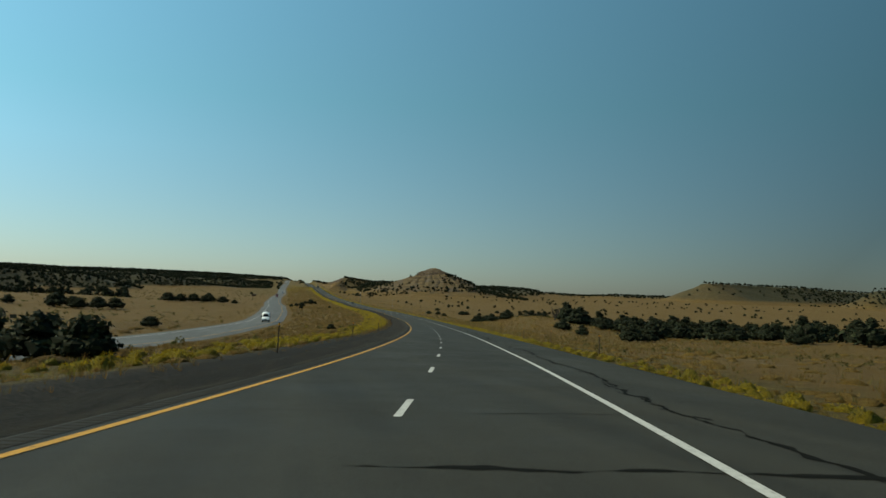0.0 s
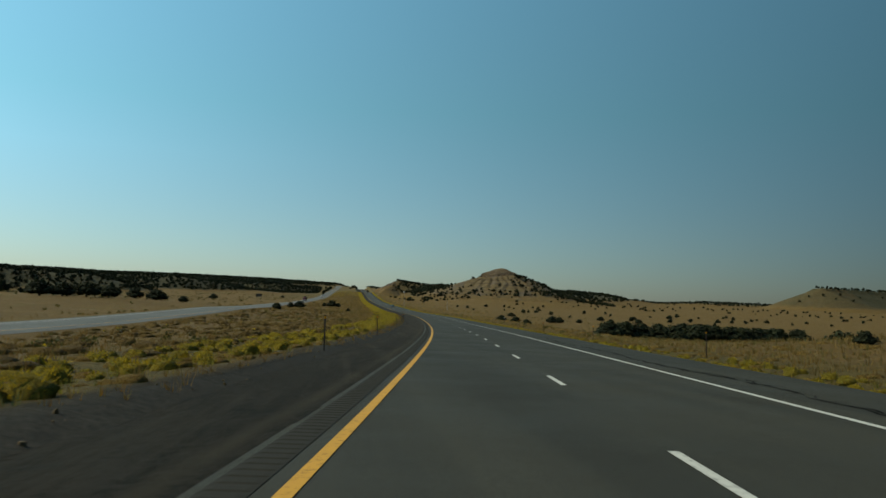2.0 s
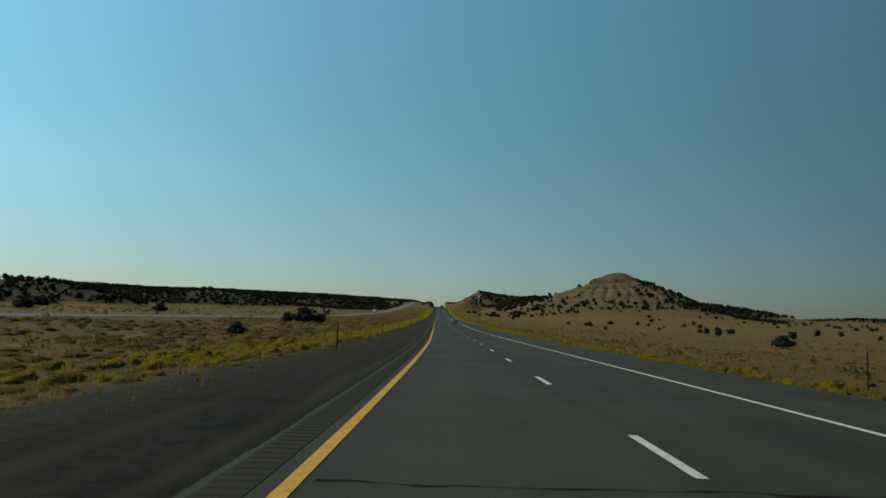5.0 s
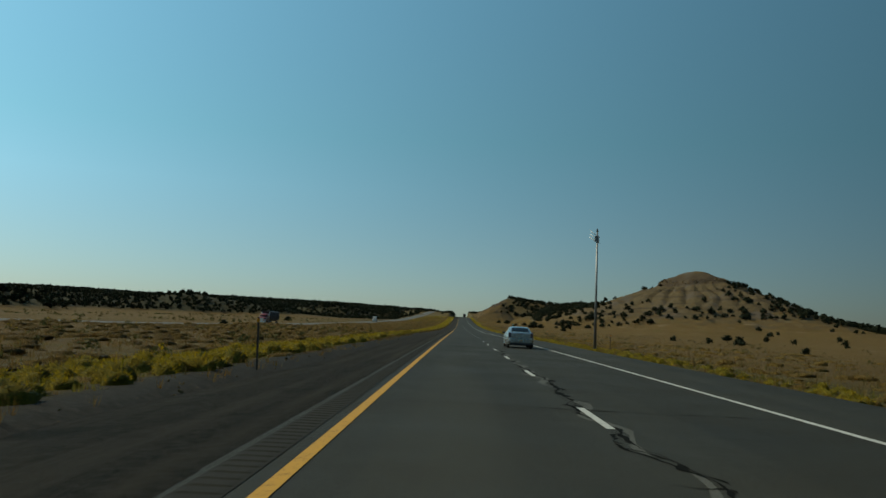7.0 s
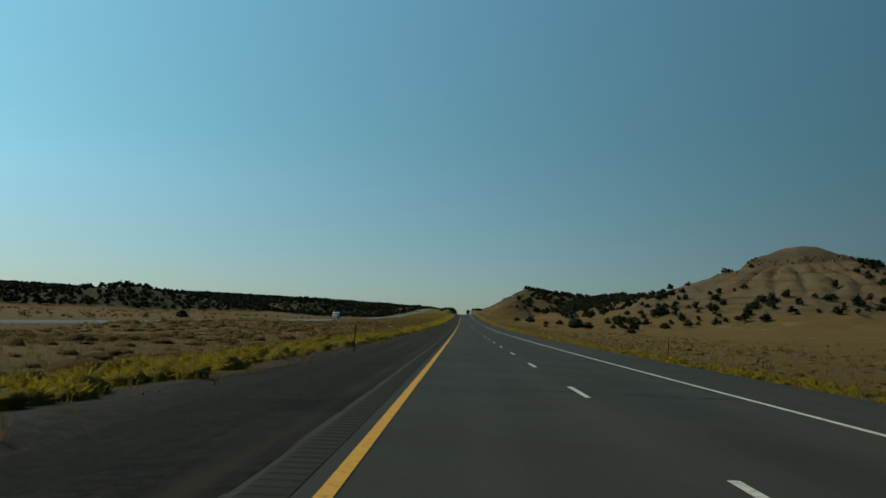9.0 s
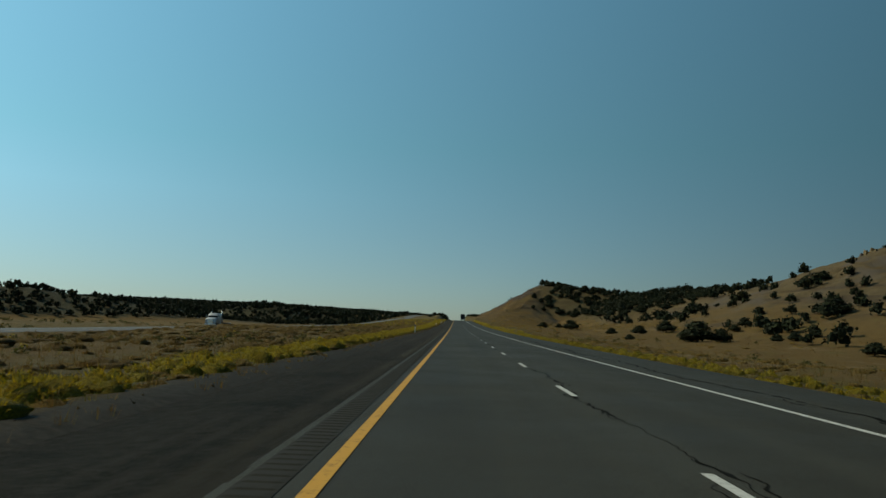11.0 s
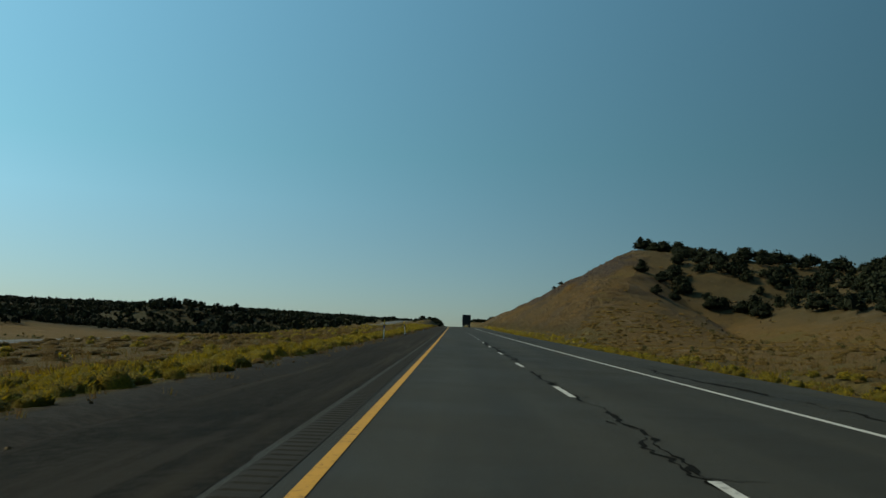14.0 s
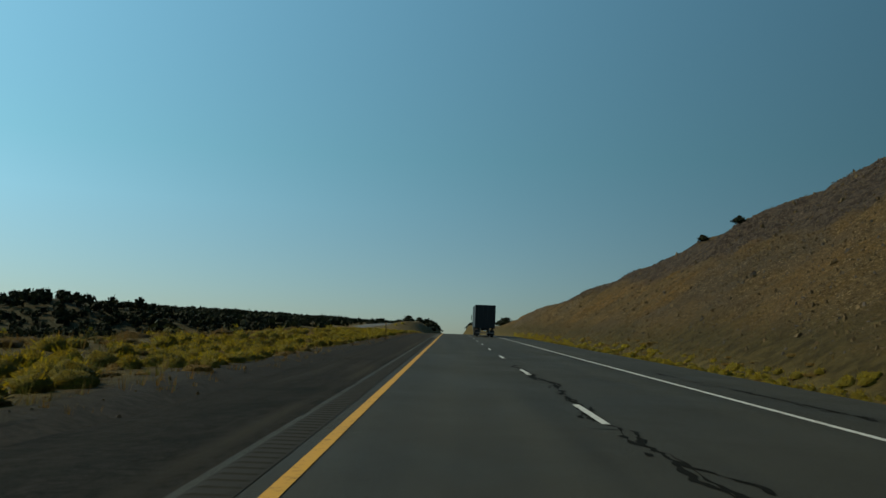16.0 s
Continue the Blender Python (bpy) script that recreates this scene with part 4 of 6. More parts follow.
def woods(name, label, count, seed, inside, size, per=70, leaf=0.3):
    """Far woods: many junipers that nobody could count, in one object; each has three lobes."""
    rng = np.random.RandomState(seed)
    pts = inside(rng, count)
    z = ground(pts[:, 0], pts[:, 1])
    r = rng.uniform(*size, len(pts))
    a = rng.uniform(0, 6.28, len(pts))
    c, rr = [], []
    for k, (out, up, part_) in enumerate(((0.42, 0.55, 0.72), (0.42, 0.62, 0.70), (0.15, 1.0, 0.66))):
        b = a + k * 2.6
        c.append(np.column_stack([pts[:, 0] + np.cos(b) * out * r, pts[:, 1] + np.sin(b) * out * r, z + r * up]))
        rr.append(r * part_)
    c, rr = np.concatenate(c), np.concatenate(rr)
    v, f = leaf_cloud(rng, c, rr, max(4, per // 3), leaf * 1.3, low=-0.8)
    # dark blocks added inside the lobes; their colour stands for inner shade
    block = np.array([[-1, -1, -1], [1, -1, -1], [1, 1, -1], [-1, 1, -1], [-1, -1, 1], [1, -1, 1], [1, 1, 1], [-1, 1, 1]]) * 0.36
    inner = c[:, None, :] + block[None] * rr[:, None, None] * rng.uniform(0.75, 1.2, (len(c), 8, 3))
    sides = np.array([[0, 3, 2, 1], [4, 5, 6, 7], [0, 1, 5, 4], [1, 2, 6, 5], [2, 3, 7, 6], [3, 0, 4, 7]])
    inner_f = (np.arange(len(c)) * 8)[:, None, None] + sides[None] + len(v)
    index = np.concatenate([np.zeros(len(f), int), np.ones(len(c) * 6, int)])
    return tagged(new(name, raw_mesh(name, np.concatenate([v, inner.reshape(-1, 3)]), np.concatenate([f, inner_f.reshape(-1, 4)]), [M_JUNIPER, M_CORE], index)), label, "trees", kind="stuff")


def left_hills(rng, n):
    x, y = rng.uniform(-760, -60, n * 9), rng.uniform(520, 2500, n * 9)
    d = x - xr(y)
    rise = ground(x, y) - zr(y) - np.interp(y, [0, 900, 1160, 1330, 1470, 1700, 2000, 2300], [1.0, 0, -1.0, -2.5, -5.0, -7.0, -3.0, 0])
    keep = (rise > 0.7 + 1.0 * rng.rand(len(x))) & (d < -60) & ((y > 650) | (d < -150)) & (fbm(x, y, 45) > -0.42) & (ground(x + 14, y - 14) < ground(x, y) + 0.6)
    return np.stack([x, y], 1)[keep][:n]


def far_rim(rng, n):
    k = rng.randint(0, 8, n * 2)
    px, py = np.array([-1300, -1050, -900, -750, -600, -450, -300, -150, -40.0]), np.array([1500, 1650, 1800, 1950, 2100, 2250, 2400, 2550, 2660.0])
    t, off = rng.rand(n * 2), rng.uniform(-95, 15, n * 2)
    x = px[k] + t * (px[k + 1] - px[k]) - off * 0.7
    y = py[k] + t * (py[k + 1] - py[k]) + off * 0.7
    keep = (fbm(x, y, 45) > -0.45) & (x - xr(y) < -20)
    return np.stack([x, y], 1)[keep][:n]


def near_hill(rng, n):
    x, y = rng.uniform(-330, -78, n * 6), rng.uniform(1600, 1900, n * 6)
    d = x - xr(y)
    rise = ground(x, y) - zr(y) + np.interp(y, [1600, 1700, 2000], [6, 7, 3])
    keep = (rise > -2.2) & (d < -76) & (fbm(x, y, 20) > -0.45)
    return np.stack([x, y], 1)[keep][:n]


def bank_top(rng, n):
    y = rng.uniform(110, 420, n * 2)
    d = rng.uniform(75, 200, n * 2)
    return np.stack([xr(y) + d, y], 1)[:n]


def knoll_back(rng, n):
    x, y = rng.uniform(48, 165, n * 4), rng.uniform(1300, 1450, n * 4)
    keep = (fbm(x, y, 18) > -0.20) & (x > 52 + np.maximum(0, 1400 - y) * 0.32)
    return np.stack([x, y], 1)[keep][:n]


def knoll_face(rng, n):
    y = rng.uniform(1296, 1446, n * 2)
    x = knoll_edge(y) + 4 + 40 * rng.rand(n * 2) ** 1.3
    return np.stack([x, y], 1)[fbm(x, y, 20, 3) > -0.22][:n]


def butte_flank(rng, n):
    x, y = rng.uniform(60, 330, n * 6), rng.uniform(1110, 1420, n * 6)
    r = np.hypot(x - 164, (y - 1226) * 0.66)
    side = (x - 164) * 0.9 - (y - 1226) * 0.2
    keep = (r > np.where(side > 14, 27, 36)) & (r < 135) & (rng.rand(len(x)) < np.where(side > 14, 1.0, np.where(r > 62, 0.42, 0.04))) & (x - xr(y) > 60)
    return np.stack([x, y], 1)[keep][:n]


def right_ridges(rng, n):
    x, y = rng.uniform(180, 1500, n * 10), rng.uniform(1230, 2400, n * 10)
    rise = ground(x, y) - zr(y) + sunk(x - xr(y), y)
    keep = (rise > np.where(y > 1830, 2.5, np.where(x > 900, 6, np.where(x > 600, 33, 3))) - 22 * (rng.rand(len(x)) < 0.10) * (x > 600)) & (np.hypot(x - 164, y - 1226) > 120) & (ground(x - 20, y - 20) < ground(x, y) + 1.0)
    return np.stack([x, y], 1)[keep][:n]


def open_plain(rng, n):
    y = 440 + 860 * rng.rand(n * 3) ** 0.8
    d = rng.uniform(60, 700, n * 3)
    x = xr(y) + d
    keep = (fbm(x, y, 80) > -0.05) & (d > 30 + (y - 440) * 0.05)
    return np.stack([x, y], 1)[keep][:n]


def crest(rng, n):
    x, y = rng.uniform(-60, 90, n * 2), rng.uniform(1880, 2320, n * 2)
    d = x - xr(y)
    keep = ((d > 24) | (d < -14)) & (fbm(x, y, 40) > 0.0) & (np.abs(d - west_d(y)) > 12)
    return np.stack([x, y], 1)[keep][:n]


def crest_sides(rng, n):
    y = rng.uniform(1860, 2300, n)
    d = np.where(rng.rand(n) < 0.55, rng.uniform(-20, -8.5, n), rng.uniform(15.5, 30, n))
    return np.stack([xr(y) + d, y], 1)


woods("juniper_woods", "dark junipers lining the road behind the crest", 80, 72, crest_sides, (1.5, 2.6), 40, 0.3)
woods("juniper_woods", "dense dark juniper woods over the low hills", 7400, 31, left_hills, (1.8, 3.6), 15, 0.36)
woods("juniper_woods", "dense dark juniper woods along the distant rim", 4200, 39, far_rim, (2.2, 4.0), 12, 0.40)
woods("juniper_woods", "dense dark junipers on the hill beside the far road", 1650, 36, near_hill, (1.4, 3.0), 52, 0.21)
woods("juniper_scrub", "scattered dark junipers on the flanks of the butte", 1150, 32, butte_flank, (1.1, 2.6), 72, 0.20)
woods("juniper_woods", "dark junipers along the distant mesa tops", 3600, 33, right_ridges, (2.0, 3.6), 12, 0.36)
woods("juniper_woods", "dense dark junipers behind the sandy bank", 130, 37, bank_top, (1.6, 2.7), 210, 0.16)
woods("juniper_woods", "dense dark junipers over the back of the knoll", 420, 38, knoll_back, (1.1, 2.1), 180, 0.15)
woods("juniper_woods", "dark junipers crowding the near face of the knoll", 190, 40, knoll_face, (1.0, 1.9), 240, 0.13)
woods("juniper_scrub", "small dark junipers dotted over the tan plain", 240, 35, open_plain, (1.0, 2.2), 60, 0.22)
woods("juniper_woods", "dark junipers along the crest of the road", 90, 34, crest, (1.0, 1.9), 60)


def scatter(rng, n, d0, d1, y0, y1, bias=1.0):
    d = d0 + (d1 - d0) * rng.rand(n) ** bias
    y = rng.uniform(y0, y1, n)
    return xr(y) + d, y, d


def on_cut(d, y):
    return (d > 15.0) & (d < 60) & (y > cut_start(d)) & (y < 1660)


def tufts(name, label, seed, n, d0, d1, bias, blades, tall, mat, thin=0.012, y0=-20, y1=1560, cover=-9.0, wide=(0.05, 0.22)):
    """Bunch grass: thin upright blades, many to a tuft."""
    rng = np.random.RandomState(seed)
    x, y, d = scatter(rng, n, d0, d1, y0, y1, bias)
    keep = (fbm(x, y, 6, 3) + 0.25 * rng.rand(len(x)) > cover) & (np.abs(d - west_d(y)) > 7.5) & ~on_cut(d, y)
    x, y = x[keep], y[keep]
    z = ground(x, y)
    k = blades
    cx, cy, cz = np.repeat(x, k), np.repeat(y, k), np.repeat(z, k)
    h = np.repeat(rng.uniform(*tall, len(x)), k) * rng.uniform(0.6, 1.1, len(cx))
    a = rng.uniform(0, 6.28, len(cx))
    rad = np.repeat(rng.uniform(*wide, len(x)), k) * rng.rand(len(cx))
    bx, by = cx + np.cos(a) * rad, cy + np.sin(a) * rad
    lean = h * rng.uniform(0.1, 0.55, len(cx))
    w = thin * (1 + h) * rng.uniform(0.7, 1.6, len(cx))
    p0 = np.stack([bx - np.sin(a) * w, by + np.cos(a) * w, cz - 0.03], 1)
    p1 = np.stack([bx + np.sin(a) * w, by - np.cos(a) * w, cz - 0.03], 1)
    p2 = np.stack([bx + np.cos(a) * lean, by + np.sin(a) * lean, cz + h], 1)
    v = np.stack([p0, p1, p2], 1).reshape(-1, 3)
    return tagged(new(name, raw_mesh(name, v, np.arange(len(v)).reshape(-1, 3), [mat])), label, "grass", kind="stuff")


tufts("dry_grass", "tall dry golden bunch grass along the left verge", 41, 10000, -20, -4.6, 1.2, 9, (0.14, 0.42), M_GRASS, 0.007)
tufts("dry_grass", "tall dry golden bunch grass along the right verge", 42, 8000, 11.8, 21, 1.2, 9, (0.14, 0.42), M_GRASS, 0.007)
tufts("dry_grass", "sparse dry bunch grass over the median", 43, 13000, -75, -12, 0.75, 8, (0.12, 0.38), M_GRASS, 0.010)
tufts("dry_grass", "sparse dry bunch grass over the plain", 44, 10000, 18, 90, 1.4, 8, (0.12, 0.36), M_GRASS, 0.010)


tufts("dry_grass", "golden dry grass over the sandy bank", 50, 8000, 15, 48, 1.0, 8, (0.15, 0.45), M_GRASS, 0.012, y0=70, y1=290, wide=(0.1, 0.35))
tufts("verge_grass", "yellow-green grass along the edge of the asphalt", 45, 9000, 11.35, 14.2, 1.0, 9, (0.10, 0.32), M_GREEN_GRASS, 0.008)
tufts("verge_grass", "yellow-green grass behind the gravel verge", 46, 7000, -8.5, -4.7, 1.0, 9, (0.08, 0.26), M_GREEN_GRASS, 0.008)


def shrubs(name, label, seed, n, d0, d1, radius, per, mats, bloom, cover, size=0.13, y0=-20, y1=1560, bias=1.0):
    """Low rounded shrubs of small leaves; bloom: how far down from the top the flowers reach."""
    rng = np.random.RandomState(seed)
    x, y, d = scatter(rng, n, d0, d1, y0, y1, bias)
    keep = (fbm(x + seed, y, 22, 3) > cover) & (np.abs(d - west_d(y)) > 8) & ~on_cut(d, y)
    x, y = x[keep], y[keep]
    r = rng.uniform(*radius, len(x))
    z = ground(x, y)
    v, f = leaf_cloud(rng, np.stack([x, y, z + r * 0.42], 1), r, per, size, 0.8, -0.6)
    mid = v.reshape(-1, 4, 3).mean(1)
    rel = (mid[:, 2] - np.repeat(z, per)) / np.repeat(r, per)
    lush = np.repeat(rng.rand(len(x)) < bloom[1], per)
    index = ((rel + rng.uniform(-0.2, 0.2, len(rel)) > bloom[0]) & lush).astype(int) if len(mats) > 1 else None
    return tagged(new(name, raw_mesh(name, v, f, mats, index)), label, "shrubs", kind="stuff")


def mounds(name, label, category, seed, n, d0, d1, radius, rise, sprigs, sprig, cover, mats, y0=-20, y1=1560, bias=1.0, blades=False):
    """Rounded clumps: an uneven close dome, fringed with leaf sprigs or with grass blades."""
    rng = np.random.RandomState(seed)
    x, y, d = scatter(rng, n, d0, d1, y0, y1, bias)
    keep = (fbm(x + seed, y, 22, 3) + 0.15 * rng.randn(n) > cover) & (np.abs(d - west_d(y)) > 8) & ~on_cut(d, y)
    x, y = x[keep], y[keep]
    m = len(x)
    r, z = rng.uniform(*radius, m), ground(x, y)
    tall = r * rng.uniform(*rise, m)
    k, rings = 6, np.array([[1.0, -0.12], [0.92, 0.45], [0.50, 0.90]])
    a = np.arange(k) * 2 * np.pi / k
    wob = 1 + 0.16 * rng.randn(m, len(rings), k)
    turn = rng.uniform(0, 6.28, m)[:, None, None]
    wx = x[:, None, None] + (r[:, None, None] * 0.86 * rings[None, :, :1]) * np.cos(a + turn) * wob
    wy = y[:, None, None] + (r[:, None, None] * 0.86 * rings[None, :, :1]) * np.sin(a + turn) * wob
    wz = z[:, None, None] + tall[:, None, None] * rings[None, :, 1:] * (1 + 0.18 * rng.randn(m, len(rings), k)) * 0.82
    dome = np.stack([wx, wy, wz], -1).reshape(m, -1, 3)
    f = [[i * k + j, i * k + (j + 1) % k, (i + 1) * k + (j + 1) % k, (i + 1) * k + j] for i in range(len(rings) - 1) for j in range(k)]
    t0 = (len(rings) - 1) * k
    f += [[t0, t0 + 1, t0 + 2, t0 + 3], [t0, t0 + 3, t0 + 4, t0 + 5]]
    dome_f = (np.arange(m) * dome.shape[1])[:, None, None] + np.array(f)[None]
    R, H, X, Y, Z = (np.repeat(q, sprigs) for q in (r, tall, x, y, z))
    u, a = np.sqrt(rng.rand(m * sprigs)), rng.uniform(0, 6.283, m * sprigs)
    out = rng.uniform(0.86, 1.12, m * sprigs)
    lift = np.sqrt(np.maximum(1.02 - u * u, 0))
    tip = np.stack([X + np.cos(a) * u * R * out, Y + np.sin(a) * u * R * out, Z + H * lift * out], 1)
    if blades:
        w = (sprig * rng.uniform(0.6, 1.4, m * sprigs))[:, None] * np.stack([-np.sin(a + 1), np.cos(a + 1), 0 * a], 1)
        up = np.stack([np.cos(a) * R * 0.25 * u, np.sin(a) * R * 0.25 * u, H * rng.uniform(0.2, 0.8, m * sprigs)], 1)
        low = tip - np.stack([0 * a, 0 * a, H * 0.4], 1)
        leaf = np.stack([low - w, low + w, tip + up], 1)
        bright = np.ones(m * sprigs, int)
    else:
        way = np.stack([np.cos(a) * u * 0.9, np.sin(a) * u * 0.9, lift * 0.8 + 0.35], 1) + rng.normal(0, 0.22, (m * sprigs, 3))
        long = (R * rng.uniform(0.08, 0.22, m * sprigs))[:, None]
        side = np.cross(way, rng.normal(0, 1, (m * sprigs, 3)))
        side *= (sprig * rng.uniform(0.5, 1.2, m * sprigs) / (np.linalg.norm(side, axis=1) + 1e-9))[:, None]
        root = np.stack([X, Y, Z], 1) + (tip - np.stack([X, Y, Z], 1)) * 0.80
        leaf = np.stack([root - side * 0.5, root + side * 0.5, tip + way * long * 0.8], 1)
        bright = np.where(np.repeat(rng.rand(m) < 0.88, sprigs) & (lift + rng.uniform(-0.25, 0.25, m * sprigs) > 0.34), 2, 1)
    v = np.concatenate([dome.reshape(-1, 3), leaf.reshape(-1, 3)])
    dome_t = dome_f.reshape(-1, 4)
    dome_t = np.concatenate([dome_t[:, [0, 1, 2]], dome_t[:, [0, 2, 3]]])
    faces = np.concatenate([dome_t, np.arange(len(leaf) * 3).reshape(-1, 3) + m * dome.shape[1]])
    index = np.concatenate([np.zeros(len(dome_t), int), bright])
    return tagged(new(name, raw_mesh(name, v, faces, mats, index, True)), label, category, kind="stuff")


BRUSH = [M_BUSH, M_SAGE, M_BLOOM]
mounds("rabbitbrush", "yellow-flowering rabbitbrush along the left verge", "shrubs", 51, 1900, -11.5, -5.2, (0.24, 0.5), (0.6, 0.95), 54, 0.030, -0.30, BRUSH, y1=560)
mounds("rabbitbrush", "thick yellow-flowering rabbitbrush behind the gravel", "shrubs", 55, 4600, -9.8, -4.9, (0.26, 0.56), (0.6, 0.95), 50, 0.030, -0.55, BRUSH, y0=560)
mounds("rabbitbrush", "yellow-flowering rabbitbrush spread over the median", "shrubs", 59, 700, -48, -10, (0.3, 0.65), (0.65, 1.0), 30, 0.05, -0.2, BRUSH, y0=1270, y1=1640, bias=1.3)
mounds("rabbitbrush", "yellow-flowering rabbitbrush along the right verge", "shrubs", 52, 4200, 11.9, 14.4, (0.18, 0.40), (0.6, 0.95), 28, 0.034, -0.45, BRUSH)
mounds("bunch_grass", "soft golden clumps of bunch grass along the left verge", "grass", 56, 5200, -13, -4.75, (0.16, 0.48), (0.28, 0.5), 16, 0.011, -0.6, [M_TURF, M_GRASS], bias=1.2, blades=True)
mounds("bunch_grass", "soft golden clumps of bunch grass along the right verge", "grass", 57, 4000, 11.7, 17, (0.15, 0.40), (0.28, 0.5), 14, 0.012, -0.6, [M_TURF, M_GRASS], bias=1.2, blades=True)
mounds("bunch_grass", "low brown clumps of bunch grass over the median", "grass", 66, 8500, -46, -10, (0.32, 0.95), (0.26, 0.5), 10, 0.020, -0.55, [M_DARK_TURF, M_BROWN_GRASS], bias=1.3, blades=True)
mounds("bunch_grass", "low tan clumps of bunch grass over the plain", "grass", 67, 3200, 16, 60, (0.25, 0.7), (0.25, 0.45), 9, 0.020, -0.25, [M_TURF, M_GRASS], bias=1.4, blades=True)
mounds("bunch_grass", "low tan clumps of bunch grass at the foot of the knoll", "grass", 70, 2400, 14, 60, (0.2, 0.5), (0.28, 0.5), 9, 0.020, -0.3, [M_TURF, M_GRASS], y0=1200, y1=1345, blades=True)
tufts("weeds", "tall brown weeds in clumps over the median", 47, 11000, -62, -8.5, 0.8, 13, (0.18, 0.48), M_BROWN_GRASS, 0.008, cover=-0.25, wide=(0.12, 0.5))
tufts("weeds", "tall brown weeds in clumps over the plain", 48, 5000, 17, 80, 1.3, 11, (0.16, 0.42), M_BROWN_GRASS, 0.009, cover=-0.15, wide=(0.12, 0.45))
tufts("weeds", "dry brown weeds straying on to the gravel", 49, 3500, -5.6, -3.9, 0.6, 10, (0.06, 0.28), M_BROWN_GRASS, 0.006, cover=-0.2, wide=(0.08, 0.3))
shrubs("sagebrush", "grey-green sagebrush scattered over the median", 53, 2600, -70, -9, (0.25, 0.6), 46, [M_SAGE, M_BLOOM], (0.9, 0.35), 0.02, 0.17, bias=0.7)
shrubs("sagebrush", "small green clumps straying on to the gravel verge", 71, 260, -5.2, -3.9, (0.10, 0.26), 60, [M_SAGE], (2, 0), -0.1, 0.08, y0=300)
shrubs("sagebrush", "low dark brush dotted over the far field", 58, 2600, -230, -72, (0.3, 0.9), 16, [M_SAGE], (2, 0), 0.0, 0.30, y0=100, y1=1500)
shrubs("sagebrush", "grey-green sagebrush scattered over the plain", 54, 1700, 17, 110, (0.25, 0.55), 40, [M_SAGE], (2, 0), 0.05, 0.17, bias=1.4)


def stones(name, label, seed, pts, size, mat=None):
    """Loose broken stones, each a small rough block."""
    rng = np.random.RandomState(seed)
    x, y = pts[:, 0], pts[:, 1]
    z = ground(x, y)
    cube = np.array([[-1, -1, -1], [1, -1, -1], [1, 1, -1], [-1, 1, -1], [-.7, -.7, 1], [.7, -.7, 1], [.7, .7, 1], [-.7, .7, 1]], float)
    q = np.array([[0, 1, 5, 4], [1, 2, 6, 5], [2, 3, 7, 6], [3, 0, 4, 7], [4, 5, 6, 7]])
    r = size[0] + (size[1] - size[0]) * rng.rand(len(x)) ** 3
    a = rng.uniform(0, 6.28, len(x))
    v = cube[None] * (1 + 0.35 * rng.randn(len(x), 8, 3)) * (r[:, None] * rng.uniform(0.5, 1.2, (len(x), 3)))[:, None, :]
    c, s_ = np.cos(a)[:, None], np.sin(a)[:, None]
    v = np.stack([v[..., 0] * c - v[..., 1] * s_ + x[:, None], v[..., 0] * s_ + v[..., 1] * c + y[:, None], v[..., 2] + z[:, None] + 0.1 * r[:, None]], -1)
    f = (np.arange(len(x)) * 8)[:, None, None] + q[None]
    return tagged(new(name, raw_mesh(name, v.reshape(-1, 3), f.reshape(-1, 4), [mat or M_ROCK])), label, "stones", kind="stuff")


rng = np.random.RandomState(61)
yy, dd = 1314 + 260 * rng.rand(44000) ** 1.1, rng.uniform(15, 42, 44000)
yy, dd = yy[on_cut(dd, yy)], dd[on_cut(dd, yy)]
stones("rubble", "broken brown stones over the face of the road cut", 62, np.stack([xr(yy) + dd, yy], 1), (0.02, 0.085))
yy, dd = 1316 + 270 * rng.rand(2600), 16 + 30 * rng.rand(2600) ** 0.7
yy, dd = yy[on_cut(dd, yy)], dd[on_cut(dd, yy)]
stones("rocks", "larger weathered rocks lying on the road cut", 65, np.stack([xr(yy) + dd, yy], 1), (0.05, 0.20))
px, py = rng.uniform(35.5, 46, 150), rng.uniform(1408, 1436, 150)
stones("pale_rocks", "pale cream rock breaking out at the crest of the cut", 69, np.stack([px, py], 1)[np.abs(px - 37 - (py - 1416) * 0.42) < 2.2], (0.08, 0.42), M_PALE_ROCK)
a = rng.uniform(0, 2 * np.pi, 900)
rb = np.where(rng.rand(900) < 0.65, rng.uniform(20.5, 25, 900), rng.uniform(33, 37, 900))
stones("ledge_rocks", "dark broken rock along the ledges of the butte", 68, np.stack([164 + rb * np.cos(a), 1226 + rb * np.sin(a) / 0.66], 1), (0.2, 0.75))
yy, dd = rng.uniform(-10, 1500, 9000), -rng.uniform(2.6, 6.2, 9000)
stones("pebbles", "small stones at the edge of the gravel verge", 63, np.stack([xr(yy) + dd, yy], 1), (0.008, 0.045))
yy, dd = rng.uniform(1360, 1440, 700), rng.uniform(40, 100, 700)
stones("rocks", "weathered rocks on the knoll", 64, np.stack([xr(yy) + dd, yy], 1), (0.06, 0.28))


# ---------------------------------------------------------------- vehicles
M_SILVER = Nodes("silver car paint").done((0.34, 0.37, 0.38), 0.26, 0.78, 0.4, 0.15)
M_GLASS = Nodes("dark tinted glass").done((0.002, 0.0025, 0.003), 0.06, 0.0, 0.12, 0.0)
M_TYRE = plain("tyre rubber", (0.014, 0.014, 0.014), 0.85, grain=0.3, scale=15)
M_CHROME = Nodes("polished alloy").done((0.62, 0.63, 0.64), 0.18, 1.0)
M_BLACK = plain("black plastic", (0.012, 0.012, 0.013), 0.55, grain=0.2)
